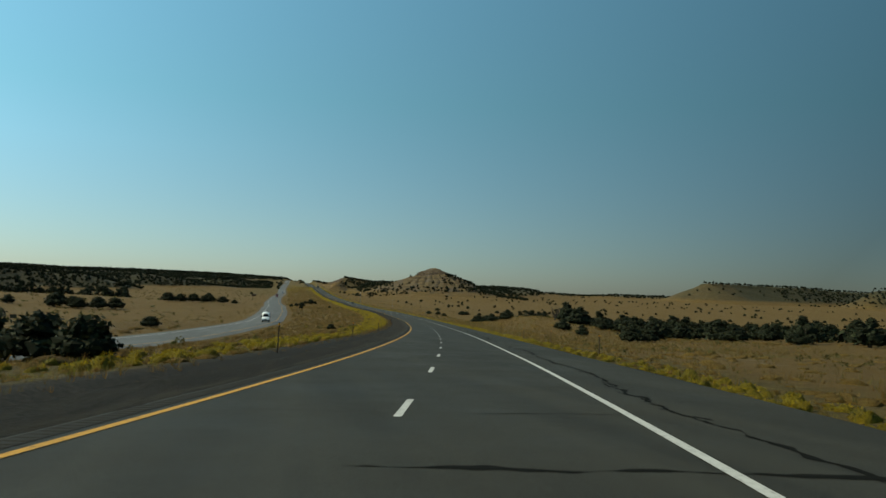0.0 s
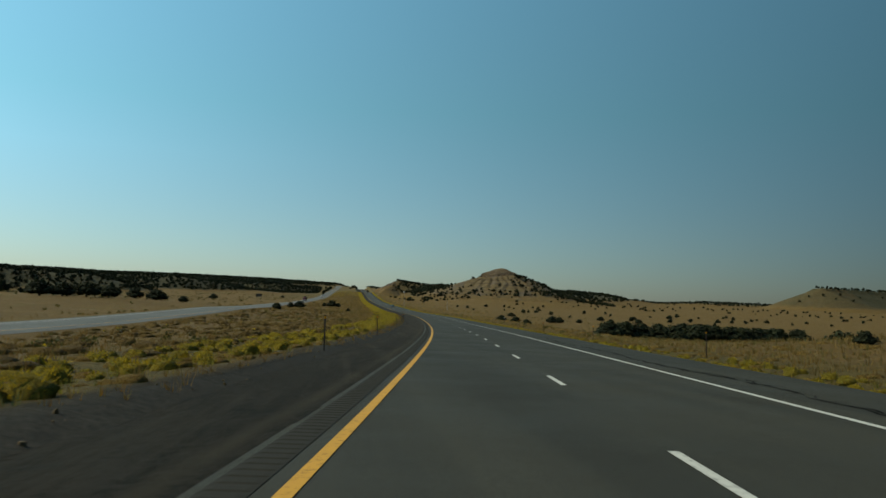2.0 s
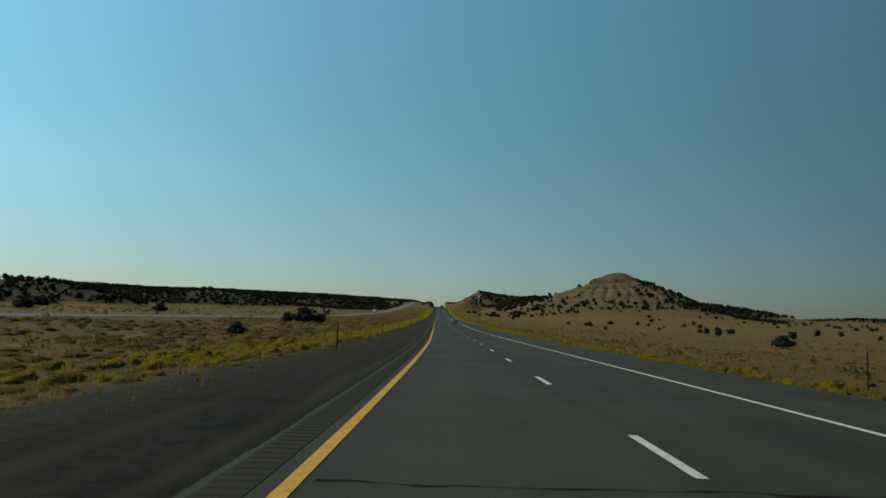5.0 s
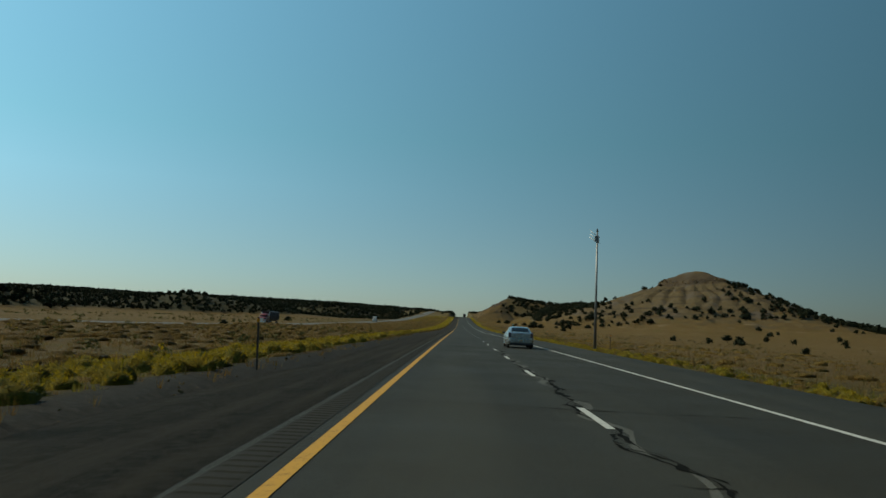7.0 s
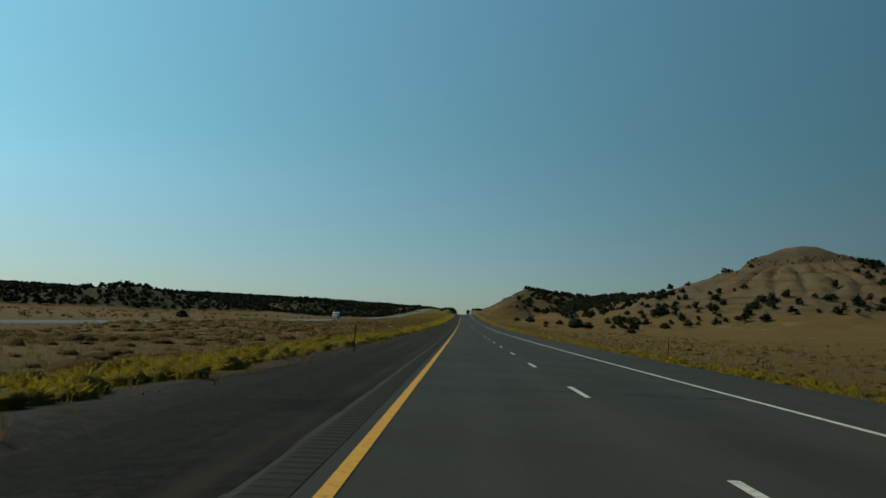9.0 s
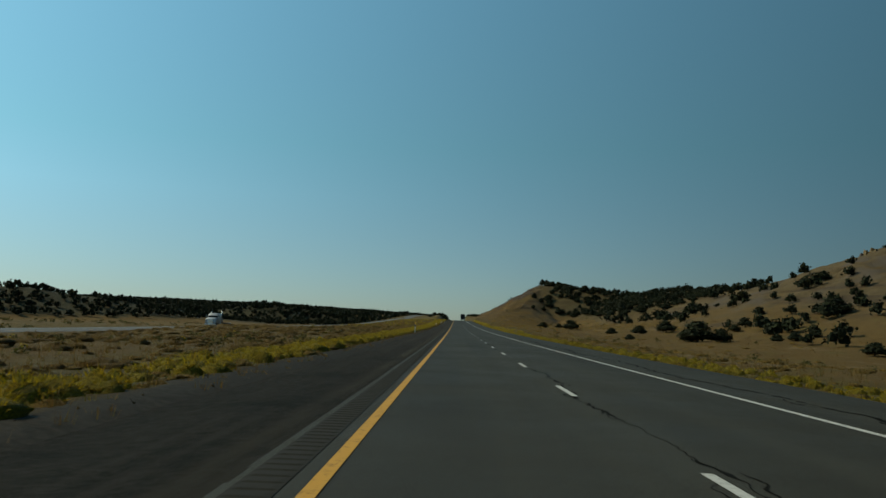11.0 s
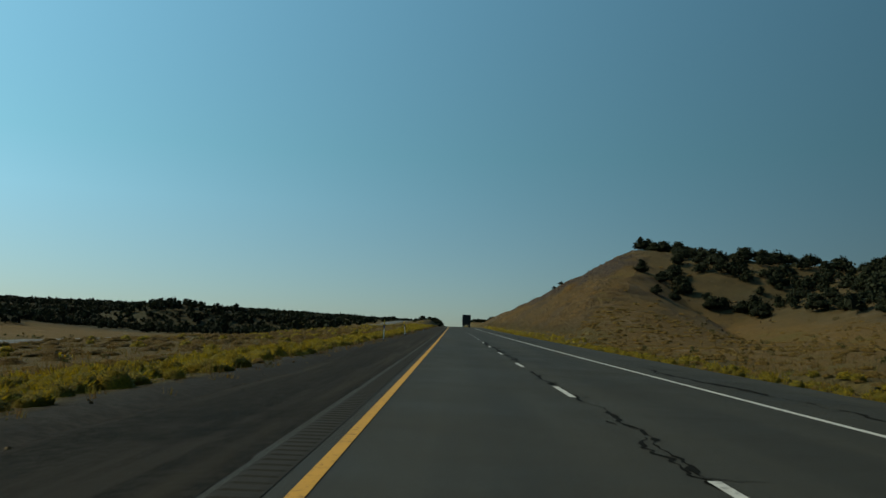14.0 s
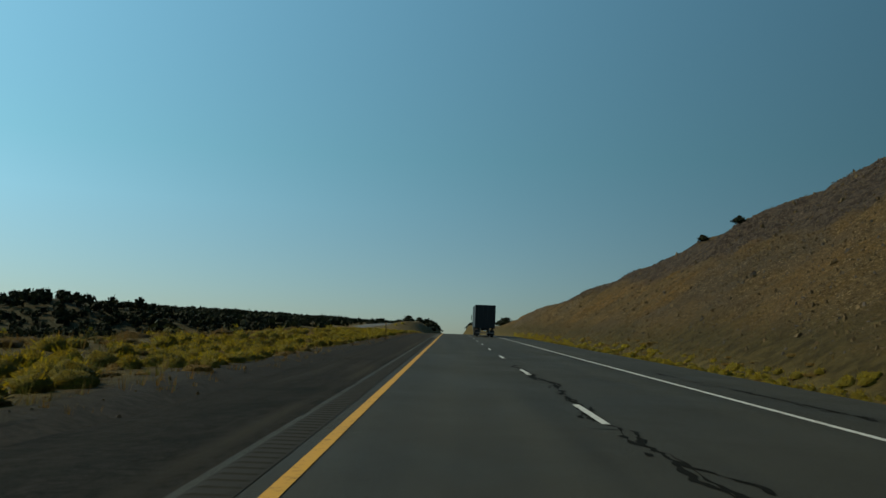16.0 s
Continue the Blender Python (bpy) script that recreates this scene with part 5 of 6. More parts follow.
M_RED_LAMP = Nodes("red lamp lens").done((0.042, 0.0015, 0.004), 0.15, 0.0, 0.6, 0.5)
M_LAMP = Nodes("clear lamp lens").done((0.55, 0.57, 0.58), 0.12, 0.3, 0.6, 0.5)
M_PLATE = plain("plate ochre", (0.42, 0.18, 0.06), 0.5)
M_PLATE_PALE = plain("plate pale green", (0.25, 0.38, 0.36), 0.5)
M_BOX_DARK = plain("dark navy trailer paint", (0.009, 0.010, 0.013), 0.5, spec=0.4, grain=0.35, scale=1.2)
M_MAROON = plain("maroon truck paint", (0.12, 0.009, 0.011), 0.4, coat=0.3)
M_MAROON_DARK = plain("dark maroon trailer steel", (0.030, 0.010, 0.011), 0.65, grain=0.35, scale=1.0)
M_VAN = plain("white van paint", (0.70, 0.71, 0.70), 0.4, coat=0.4, grain=0.05)
M_GREY_TRUCK = plain("pale grey truck paint", (0.30, 0.31, 0.32), 0.4, grain=0.08)
M_AMBER = Nodes("amber lens").done((0.55, 0.20, 0.01), 0.25)


def wheel(parent, x, y, r, width, spokes=10, rim_mat=None, side=1):
    """A wheel with its axle along x: tyre, and a rim with spokes that faces out on the given side."""
    bm = bmesh.new()
    prof = [(0.62, -0.5), (0.86, -0.5), (0.97, -0.40), (1.0, -0.2), (1.0, 0.2), (0.97, 0.40), (0.86, 0.5), (0.62, 0.5)]
    rings = []
    for k in range(36):
        a = 2 * math.pi * k / 36
        rings.append([bm.verts.new((q * width, math.cos(a) * p * r, math.sin(a) * p * r)) for p, q in prof])
    for k in range(36):
        for j in range(len(prof)):
            f = bm.faces.new((rings[k][j], rings[k][(j + 1) % 8], rings[(k + 1) % 36][(j + 1) % 8], rings[(k + 1) % 36][j]))
            f.smooth = True
    w = new("wheel")
    w.parent = parent
    w.location = (x, y, r)
    part("tyre", bm, M_TYRE, w)
    f0 = side * width * 0.40
    bm = tube_bm(r * 0.66, r * 0.66, width * 0.2, (f0 * 0.45, 0, 0), 30, "x")
    part("rim_well", bm, M_BLACK, w)
    bm = tube_bm(r * 0.13, r * 0.11, width * 0.18, (f0 * 1.02, 0, 0), 16, "x")
    for k in range(spokes):
        a = 2 * math.pi * k / spokes
        s_ = box_bm((width * 0.09, r * 0.56, r * 0.115), (f0, r * 0.36, 0), r * 0.02, 1)
        bmesh.ops.rotate(s_, cent=(0, 0, 0), matrix=Matrix.Rotation(a, 3, "X"), verts=s_.verts)
        bm = merge(bm, s_)
    ring = bmesh.new()
    rr = []
    for k in range(36):
        a = 2 * math.pi * k / 36
        rr.append([ring.verts.new((f0 + side * q * width, math.cos(a) * p * r, math.sin(a) * p * r)) for p, q in ((0.60, -0.03), (0.61, 0.05), (0.67, 0.06), (0.69, -0.03))])
    for k in range(36):
        for j in range(4):
            ring.faces.new((rr[k][j], rr[k][(j + 1) % 4], rr[(k + 1) % 36][(j + 1) % 4], rr[(k + 1) % 36][j]))
    part("rim", merge(bm, ring), rim_mat or M_CHROME, w)
    return w


def loft(sections, closed_ends=True):
    """A smooth skin through sections: equal lists of points."""
    bm = bmesh.new()
    rows_ = [[bm.verts.new(p) for p in sec] for sec in sections]
    for a, b in zip(rows_, rows_[1:]):
        for i in range(len(a) - 1):
            f = bm.faces.new((a[i], a[i + 1], b[i + 1], b[i]))
            f.smooth = True
    if closed_ends:
        bm.faces.new(rows_[0])
        bm.faces.new(rows_[-1][::-1])
    bmesh.ops.recalc_face_normals(bm, faces=bm.faces)
    return bm


def panel(points, thick=0.012):
    """A thin curved panel through a grid of points."""
    bm = loft(points, False)
    bmesh.ops.solidify(bm, geom=bm.faces[:], thickness=thick)
    for f in bm.faces:
        f.smooth = True
    return bm


def sedan():
    car = new("sedan")
    Y = [-2.52, -2.505, -2.44, -2.25, -1.85, -1.3, -0.6, 0.0, 0.6, 1.1, 1.6, 2.0, 2.3, 2.45, 2.52]
    HW = [0.70, 0.775, 0.83, 0.885, 0.93, 0.95, 0.945, 0.945, 0.945, 0.945, 0.94, 0.93, 0.89, 0.83, 0.70]
    ZB = [0.42, 0.36, 0.30, 0.26, 0.23, 0.22, 0.22, 0.22, 0.22, 0.22, 0.23, 0.25, 0.27, 0.31, 0.38]
    ZS = [0.98, 1.04, 1.06, 1.06, 1.04, 1.03, 1.02, 1.01, 1.00, 0.99, 0.97, 0.94, 0.88, 0.80, 0.70]
    ZT = [1.02, 1.08, 1.11, 1.125, 1.12, 1.08, 1.05, 1.04, 1.03, 1.05, 1.04, 1.00, 0.94, 0.85, 0.74]
    ys_ = np.unique(np.concatenate([np.linspace(-2.52, 2.52, 64), Y[:4], Y[-4:]]).round(2))
    secs = []
    for y in ys_:
        w, zb, zs, zt = (float(np.interp(y, Y, v)) for v in (HW, ZB, ZS, ZT))
        for yc in (-1.52, 1.53):
            if abs(y - yc) < 0.415:
                zb = max(zb, 0.36 + math.sqrt(0.415 ** 2 - (y - yc) ** 2))
        zb0 = float(np.interp(y, Y, ZB))

        def row(f, i):
            return max(zb0 + f * (zs - zb0), zb + 0.010 * i)

        flare = 0.028 * math.exp(-(min(abs(y + 1.52), abs(y - 1.53)) / 0.42) ** 2)
        half = [(0, min(zb, 0.40)), (w * 0.80, min(zb, 0.45)), (w * 0.955, zb), (w + flare, row(0.05, 1)), (w * 1.0 + flare, row(0.35, 2)),
                (w * 0.998, row(0.62, 3)), (w * 0.975, row(0.90, 4)), (w * 0.93, zs), (w * 0.80, zs + 0.55 * (zt - zs)), (w * 0.45, zt - 0.01), (0, zt)]
        secs.append([(-p, y, z) for p, z in half[::-1]][:-1] + [(p, y, z) for p, z in half])
    body = part("body", loft(secs), M_SILVER, car)
    # cabin: belt line to roof, station by station from the rear glass to the windscreen
    ST = [(-2.02, 1.10, 0.70, -1.80), (-1.62, 1.27, 0.655, -1.55), (-1.22, 1.405, 0.62, -1.25), (-0.9, 1.455, 0.61, -0.95), (-0.3, 1.478, 0.61, -0.35), (0.15, 1.465, 0.605, 0.15),
          (0.42, 1.425, 0.605, 0.50), (0.80, 1.26, 0.65, 0.85), (1.22, 1.06, 0.71, 1.15)]

    def cabin(y, v):
        """v from -1 (left belt) over the roof to 1 (right belt)."""
        yr, zt, wr, yb = (float(np.interp(y, [q[0] for q in ST], [q[k] for q in ST])) for k in range(4))
        belt = 0.875
        zb = 1.015
        a = abs(v)
        sgn = 1 if v >= 0 else -1
        if a < 0.5:
            k = a / 0.5
            return (sgn * wr * k, yr, zt + 0.03 * (1 - k * k))
        k = (a - 0.5) / 0.5
        bow = 0.025 * math.sin(math.pi * k)
        return (sgn * (wr + (belt - wr) * k + bow), yr + (yb - yr) * k, zt + (zb - zt) * k + bow * 0.4)

    vs = [-1, -0.85, -0.7, -0.55, -0.5, -0.45, -0.3, -0.15, 0, 0.15, 0.3, 0.45, 0.5, 0.55, 0.7, 0.85, 1]
    yss = np.linspace(-2.02, 1.22, 40)
    part("cabin", loft([[cabin(y, v) for v in vs] for y in yss], False), M_SILVER, car)

    def glass(name, y0, y1, v0, v1, off=0.008, n=10):
        pts = []
        for y in np.linspace(y0, y1, n):
            row = []
            for v in np.linspace(v0, v1, n):
                p = Vector(cabin(y, v))
                row.append(p + (p - Vector((0, -0.3, 0.7))).normalized() * off)
            pts.append(row)
        return part(name, loft(pts, False), M_GLASS, car, "dark tinted glass")

    glass("rear_window", -1.97, -1.27, -0.44, 0.44)
    glass("windscreen", 0.47, 1.16, -0.45, 0.45)
    for sg in (-1, 1):
        glass("side_window", -0.42, 0.42, sg * 0.58, sg * 0.93)
        glass("side_window", -1.26, -0.50, sg * 0.60, sg * 0.93)
        for yc in (-0.10, -1.02):
            h = part("door_handle", box_bm((0.03, 0.20, 0.028), (sg * 0.955, yc, 0.86), 0.01), M_CHROME, car)
        part("sill", box_bm((0.05, 2.15, 0.05), (sg * 0.94, 0.0, 0.30), 0.015), M_SILVER, car)
        part("belt_trim", box_bm((0.012, 2.2, 0.018), (sg * 0.888, -0.35, 1.018)), M_CHROME, car)
        m = part("mirror", merge(box_bm((0.22, 0.10, 0.15), (sg * 1.02, 0.68, 1.03), 0.035), box_bm((0.12, 0.05, 0.04), (sg * 0.90, 0.70, 0.99), 0.01)), M_BLACK, car, "black door mirror")
        for y in (-1.52, 1.53):
            wheel(car, sg * 0.825, y, 0.36, 0.23, 10, M_CHROME, sg)
        # tail lamp wraps the corner
        lens = box_bm((0.23, 0.17, 0.34), (sg * 0.745, -2.462, 0.895), 0.035, 3)
        for v in lens.verts:             # narrower at its foot, leaning forward at its head
            k = (v.co.z - 0.725) / 0.34
            v.co.x += sg * (0.06 * (1 - k) if abs(v.co.x) < 0.745 else -0.02 * (1 - k))
            v.co.y += 0.03 * k
        part("tail_lamp", lens, M_RED_LAMP, car, "deep red upright tail lamp")
        part("lamp_trim", box_bm((0.21, 0.03, 0.02), (sg * 0.735, -2.525, 0.715), 0.008), M_CHROME, car)
        part("reflector", box_bm((0.012, 0.05, 0.16), (sg * 0.93, -2.18, 0.55), 0.004), M_RED_LAMP, car)
        part("headlamp", box_bm((0.34, 0.12, 0.16), (sg * 0.62, 2.42, 0.70), 0.03), M_LAMP, car)
        part("exhaust", tube_bm(0.035, 0.035, 0.16, (sg * 0.62, -2.42, 0.33), 14, "y"), M_CHROME, car)
    part("bumper", box_bm((1.44, 0.15, 0.36), (0, -2.455, 0.525), 0.070, 5), M_SILVER, car)
    part("valance", box_bm((1.40, 0.24, 0.16), (0, -2.395, 0.285), 0.04), M_BLACK, car)
    part("recess_edge", box_bm((0.80, 0.012, 0.235), (0, -2.533, 0.565), 0.004), M_BLACK, car)
    part("plate_recess", box_bm((0.77, 0.022, 0.21), (0, -2.532, 0.565), 0.006), M_SILVER, car)
    plate = part("number_plate", box_bm((0.32, 0.012, 0.16), (0, -2.552, 0.575), 0.004), M_PLATE_PALE, car, "pale green number plate")
    part("plate_band", box_bm((0.22, 0.004, 0.08), (0.01, -2.560, 0.572)), M_PLATE, plate)
    part("boot_seam", box_bm((1.34, 0.012, 0.012), (0, -2.517, 0.685)), M_BLACK, car)
    part("badge", box_bm((0.26, 0.014, 0.045), (0, -2.508, 0.925), 0.012), M_CHROME, car)
    part("brake_light", box_bm((0.24, 0.02, 0.035), (0, -2.515, 1.005), 0.006), M_RED_LAMP, car)
    fin = loft([[(-0.03, -1.05, 1.47), (0, -1.05, 1.475), (0.03, -1.05, 1.47)], [(-0.012, -1.18, 1.52), (0, -1.18, 1.535), (0.012, -1.18, 1.52)], [(-0.01, -1.22, 1.45), (0, -1.22, 1.45), (0.01, -1.22, 1.45)]], False)
    part("aerial", fin, M_SILVER, car)
    part("underbody", box_bm((1.6, 4.4, 0.16), (0, 0, 0.28), 0.03), M_BLACK, car)
    return car


def place(ob, x, y, z, rz):
    ob.matrix_basis = pose(x, y, z, 0, 0, rz)
    return ob


def on_road(ob, s, d, back=False):
    p = road_point(np.array([s]), d)[0]
    h = math.degrees(float(np.interp(s, S, ps)))
    g_ = math.degrees(math.atan(float(np.interp(s, GRADE_S, GRADE))))
    ob.matrix_basis = Matrix.Translation(p) @ pose(0, 0, 0.004, 0, 0, h) @ pose(0, 0, 0, g_, math.degrees(float(np.interp(s, FALL_S, FALL))), 0)
    return ob


def on_far_road(ob, y, off):
    x = float(xr(y) + west_d(y)) + off
    return place(ob, x, y, float(west_z(y)) + 0.004, 180)


silver_car = on_road(sedan(), 689.95, 5.53)
silver_car.scale = (0.95, 0.95, 0.95)
tagged(silver_car, "silver four-door sedan with dark tinted glass on the highway", "car")


def axle_set(truck, ys_, r=0.5, half=0.98, rim=None):
    for y in ys_:
        for sg in (-1, 1):
            wheel(truck, sg * half, y, r, 0.28, 6, rim or M_GREY_TRUCK, sg)


def box_trailer_truck():
    """A lorry seen from behind: tall closed box with two rear doors, tractor in front."""
    t = new("semi_truck")
    box = part("trailer_box", box_bm((2.58, 13.4, 2.85), (0, 0, 2.60), 0.03), M_BOX_DARK, t, "dark navy trailer box")
    for sg in (-1, 1):
        door = part("rear_door", box_bm((1.22, 0.05, 2.66), (sg * 0.625, -6.72, 2.60), 0.015), M_BOX_DARK, t)
        for k in (0.28, 0.92):
            part("lock_rod", tube_bm(0.02, 0.02, 2.6, (sg * k, -6.765, 2.60), 8), M_BLACK, door)
        for z in (1.5, 2.3, 3.1, 3.8):
            part("hinge", box_bm((0.12, 0.03, 0.06), (sg * 1.18, -6.765, z), 0.008), M_BLACK, door)
        part("tail_lamp", box_bm((0.30, 0.05, 0.12), (sg * 0.95, -6.72, 1.06), 0.015), M_RED_LAMP, t)
        part("mud_flap", box_bm((0.62, 0.02, 0.62), (sg * 0.93, -6.45, 0.55), 0.004), M_BLACK, t)
        part("marker_lamp", box_bm((0.14, 0.03, 0.05), (sg * 1.1, -6.72, 4.0), 0.01), M_RED_LAMP, t)
    part("door_frame", merge(box_bm((2.58, 0.07, 0.12), (0, -6.72, 4.0), 0.01), box_bm((2.58, 0.09, 0.16), (0, -6.72, 1.20), 0.01),
                             box_bm((0.08, 0.07, 2.9), (-1.25, -6.72, 2.6), 0.01), box_bm((0.08, 0.07, 2.9), (1.25, -6.72, 2.6), 0.01)), M_BOX_DARK, t)
    part("under_ride_bar", merge(box_bm((2.3, 0.10, 0.12), (0, -6.65, 0.52), 0.02), box_bm((0.10, 0.10, 0.6), (-0.55, -6.65, 0.85), 0.01), box_bm((0.10, 0.10, 0.6), (0.55, -6.65, 0.85), 0.01)), M_STEEL, t)
    part("number_plate", box_bm((0.32, 0.02, 0.16), (0.0, -6.72, 0.80), 0.004), M_POST_WHITE, t)
    part("chassis", box_bm((1.0, 12.8, 0.28), (0, 0.2, 1.02), 0.02), M_BLACK, t)
    axle_set(t, (-5.6, -4.4, 7.6))
    axle_set(t, (4.4, 5.6))
    cab = part("cab", box_bm((2.4, 2.5, 2.9), (0, 8.4, 2.2), 0.15, 3), M_BOX_DARK, t)
    part("windscreen", box_bm((2.1, 0.04, 0.8), (0, 9.66, 2.75), 0.02), M_GLASS, cab)
    for sg in (-1, 1):
        part("mirror", merge(box_bm((0.10, 0.16, 0.75), (sg * 1.42, 9.0, 2.5), 0.03), box_bm((0.25, 0.05, 0.05), (sg * 1.28, 9.0, 2.75), 0.01)), M_BLACK, cab)
    return t


tagged(on_road(box_trailer_truck(), 1502.0, 5.6), "dark box-trailer lorry driving away along the highway", "truck")


def conventional_truck(name, cab_mat, trailer):
    """A bonneted tractor; trailer: 'bulk' or 'flat'."""
    t = new(name)
    cab = part("cab", loft([[(-1.1, y, 0.9), (-1.18, y, 1.3), (-1.16, y, z0), (-0.95, y, z1), (0.95, y, z1), (1.16, y, z0), (1.18, y, 1.3), (1.1, y, 0.9)]
                            for y, z0, z1 in ((-2.6, 2.9, 3.05), (-0.6, 2.95, 3.15), (-0.1, 2.75, 2.95), (0.25, 1.95, 2.15), (1.6, 1.80, 1.98), (1.95, 1.55, 1.75))]), cab_mat, t)
    part("windscreen", loft([[(-0.98, -0.06, 2.80), (0.98, -0.06, 2.80)], [(-1.05, 0.29, 2.18), (1.05, 0.29, 2.18)]], False), M_GLASS, cab)
    part("grille", box_bm((1.1, 0.06, 0.9), (0, 1.97, 1.25), 0.03), M_CHROME, t)
    part("bumper", box_bm((2.4, 0.25, 0.38), (0, 2.1, 0.62), 0.05), M_CHROME, t)
    for sg in (-1, 1):
        part("headlamp", box_bm((0.30, 0.12, 0.25), (sg * 0.90, 1.95, 1.10), 0.04), M_LAMP, t)
        part("side_window", box_bm((0.03, 0.85, 0.62), (sg * 1.165, -0.75, 2.45), 0.03), M_GLASS, cab)
        part("exhaust_stack", tube_bm(0.09, 0.09, 2.4, (sg * 1.12, -2.75, 2.5), 12), M_CHROME, t)
        part("mirror", box_bm((0.12, 0.10, 0.6), (sg * 1.40, 0.05, 2.45), 0.03), M_CHROME, t)
        part("fuel_tank", tube_bm(0.33, 0.33, 1.3, (sg * 0.98, -1.6, 0.75), 16, "y"), M_CHROME, t)
        part("fender", box_bm((0.36, 1.2, 0.12), (sg * 1.02, 1.15, 1.12), 0.05), cab_mat, t)
    part("chassis", box_bm((0.9, 8.0, 0.3), (0, -2.2, 0.85), 0.02), M_BLACK, t)
    axle_set(t, (1.15, -4.1, -5.35), rim=M_CHROME)
    if trailer == "bulk":
        part("trailer_box", loft([[(-1.28, y, 1.35), (-1.30, y, 3.7), (-1.15, y, 3.78), (1.15, y, 3.78), (1.30, y, 3.7), (1.28, y, 1.35)] for y in (-3.3, -3.5, -15.6, -15.8)]), M_MAROON_DARK, t, "dark maroon ribbed trailer")
        for k in range(11):
            for sg in (-1, 1):
                part("rib", box_bm((0.05, 0.10, 2.3), (sg * 1.315, -4.2 - k * 1.12, 2.52), 0.01), M_MAROON_DARK, t)
        part("tarpaulin", loft([[(-1.2, y, 3.78), (-0.6, y, 4.0), (0.6, y, 4.0), (1.2, y, 3.78)] for y in (-3.5, -15.6)]), M_BLACK, t)
        part("trailer_frame", box_bm((1.0, 12.0, 0.3), (0, -9.6, 1.15), 0.02), M_BLACK, t)
        axle_set(t, (-13.2, -14.4), rim=M_GREY_TRUCK)
    else:
        part("deck", box_bm((2.5, 6.8, 0.22), (0, -7.2, 1.05), 0.03), M_BLACK, t)
        part("headboard", box_bm((2.4, 0.12, 1.0), (0, -3.7, 1.65), 0.02), M_STEEL, t)
        part("winch_boom", merge(box_bm((0.3, 2.6, 0.25), (0, -5.4, 1.55), 0.03), box_bm((0.9, 0.9, 0.7), (0, -4.4, 1.5), 0.05)), M_BLACK, t)
        part("tail_frame", box_bm((2.4, 0.2, 0.5), (0, -10.55, 0.95), 0.03), M_GREY_TRUCK, t, "pale grey tail frame")
    return t


tagged(on_far_road(conventional_truck("semi_truck", M_MAROON, "bulk"), 884.0, 1.4), "maroon bonneted lorry with a dark bulk trailer, oncoming", "truck")
tagged(on_far_road(conventional_truck("tow_truck", M_GREY_TRUCK, "flat"), 1166.0, 1.4), "pale grey tow lorry with a low dark deck, oncoming", "truck")


def camper_van():
    v = new("camper_van")
    body = part("body", loft([[(-0.95, y, 0.42), (-1.02, y, 0.7), (-1.02, y, zs), (-0.90, y, zt), (0.90, y, zt), (1.02, y, zs), (1.02, y, 0.7), (0.95, y, 0.42)]
                              for y, zs, zt in ((-3.0, 2.40, 2.62), (-2.9, 2.48, 2.72), (0.9, 2.48, 2.72), (1.3, 2.30, 2.52), (2.0, 1.42, 1.55), (2.75, 1.10, 1.22), (2.98, 0.88, 0.95))]), M_VAN, v)
    part("windscreen", loft([[(-0.86, 1.36, 2.40), (0, 1.40, 2.42), (0.86, 1.36, 2.40)], [(-0.92, 1.97, 1.60), (0, 2.02, 1.61), (0.92, 1.97, 1.60)]], False), M_GLASS, body)
    for sg in (-1, 1):
        part("side_window", box_bm((0.03, 0.95, 0.62), (sg * 1.02, 1.05, 1.80), 0.03), M_GLASS, v)
        part("side_window", box_bm((0.03, 1.4, 0.50), (sg * 1.025, -0.9, 1.88), 0.03), M_GLASS, v)
        part("headlamp", box_bm((0.32, 0.14, 0.26), (sg * 0.72, 2.82, 0.98), 0.05), M_LAMP, v)
        part("mirror", box_bm((0.20, 0.12, 0.36), (sg * 1.18, 1.62, 1.62), 0.04), M_BLACK, v)
        for y in (-1.95, 1.95):
            wheel(v, sg * 0.90, y, 0.35, 0.23, 6, M_GREY_TRUCK, sg)
        part("tail_lamp", box_bm((0.16, 0.05, 0.5), (sg * 0.92, -3.0, 1.2), 0.02), M_RED_LAMP, v)
    part("grille", box_bm((1.0, 0.06, 0.20), (0, 2.96, 0.88), 0.02), M_BLACK, v)
    part("bumper", box_bm((1.95, 0.22, 0.30), (0, 2.92, 0.55), 0.06), M_BLACK, v)
    part("roof_vent", box_bm((0.75, 1.0, 0.24), (0, -0.6, 2.82), 0.06), M_VAN, v)
    part("underbody", box_bm((1.8, 5.4, 0.2), (0, 0, 0.42), 0.02), M_BLACK, v)
    return v


tagged(on_far_road(camper_van(), 243.0, 1.8), "white high-roofed camper van with a roof vent, oncoming", "van")


# ---------------------------------------------------------------- posts, signs, mast
def delineator(tall=1.45):
    p = new("delineator_post")
    a, b = box_bm((0.055, 0.012, tall + 0.3), (0, 0, tall / 2 - 0.15)), box_bm((0.012, 0.05, tall + 0.3), (0, 0.028, tall / 2 - 0.15))
    part("post", merge(a, b), M_RUST, p)
    part("reflector", box_bm((0.075, 0.010, 0.10), (0, -0.016, tall - 0.09), 0.004), M_AMBER, p)
    return p


def stand(ob, y, d, rz=0.0, tilt=0.0, drop=0.02):
    x = float(xr(y)) + d
    ob.matrix_basis = pose(x, y, height(x, y) - drop, 0, tilt, rz)
    return ob


LEFT_POSTS = [39, 71, 106, 134, 162, 195, 221, 248, 281, 311, 341, 374, 402, 433, 462, 492, 522, 552, 600, 654, 751, 848, 930, 1455]
RIGHT_POSTS = [55, 80, 104, 134, 168, 198, 230, 263, 296, 322, 380, 414, 448, 480, 606, 707, 761, 866, 1094, 1216]
post_rng = np.random.RandomState(8)
first = delineator()
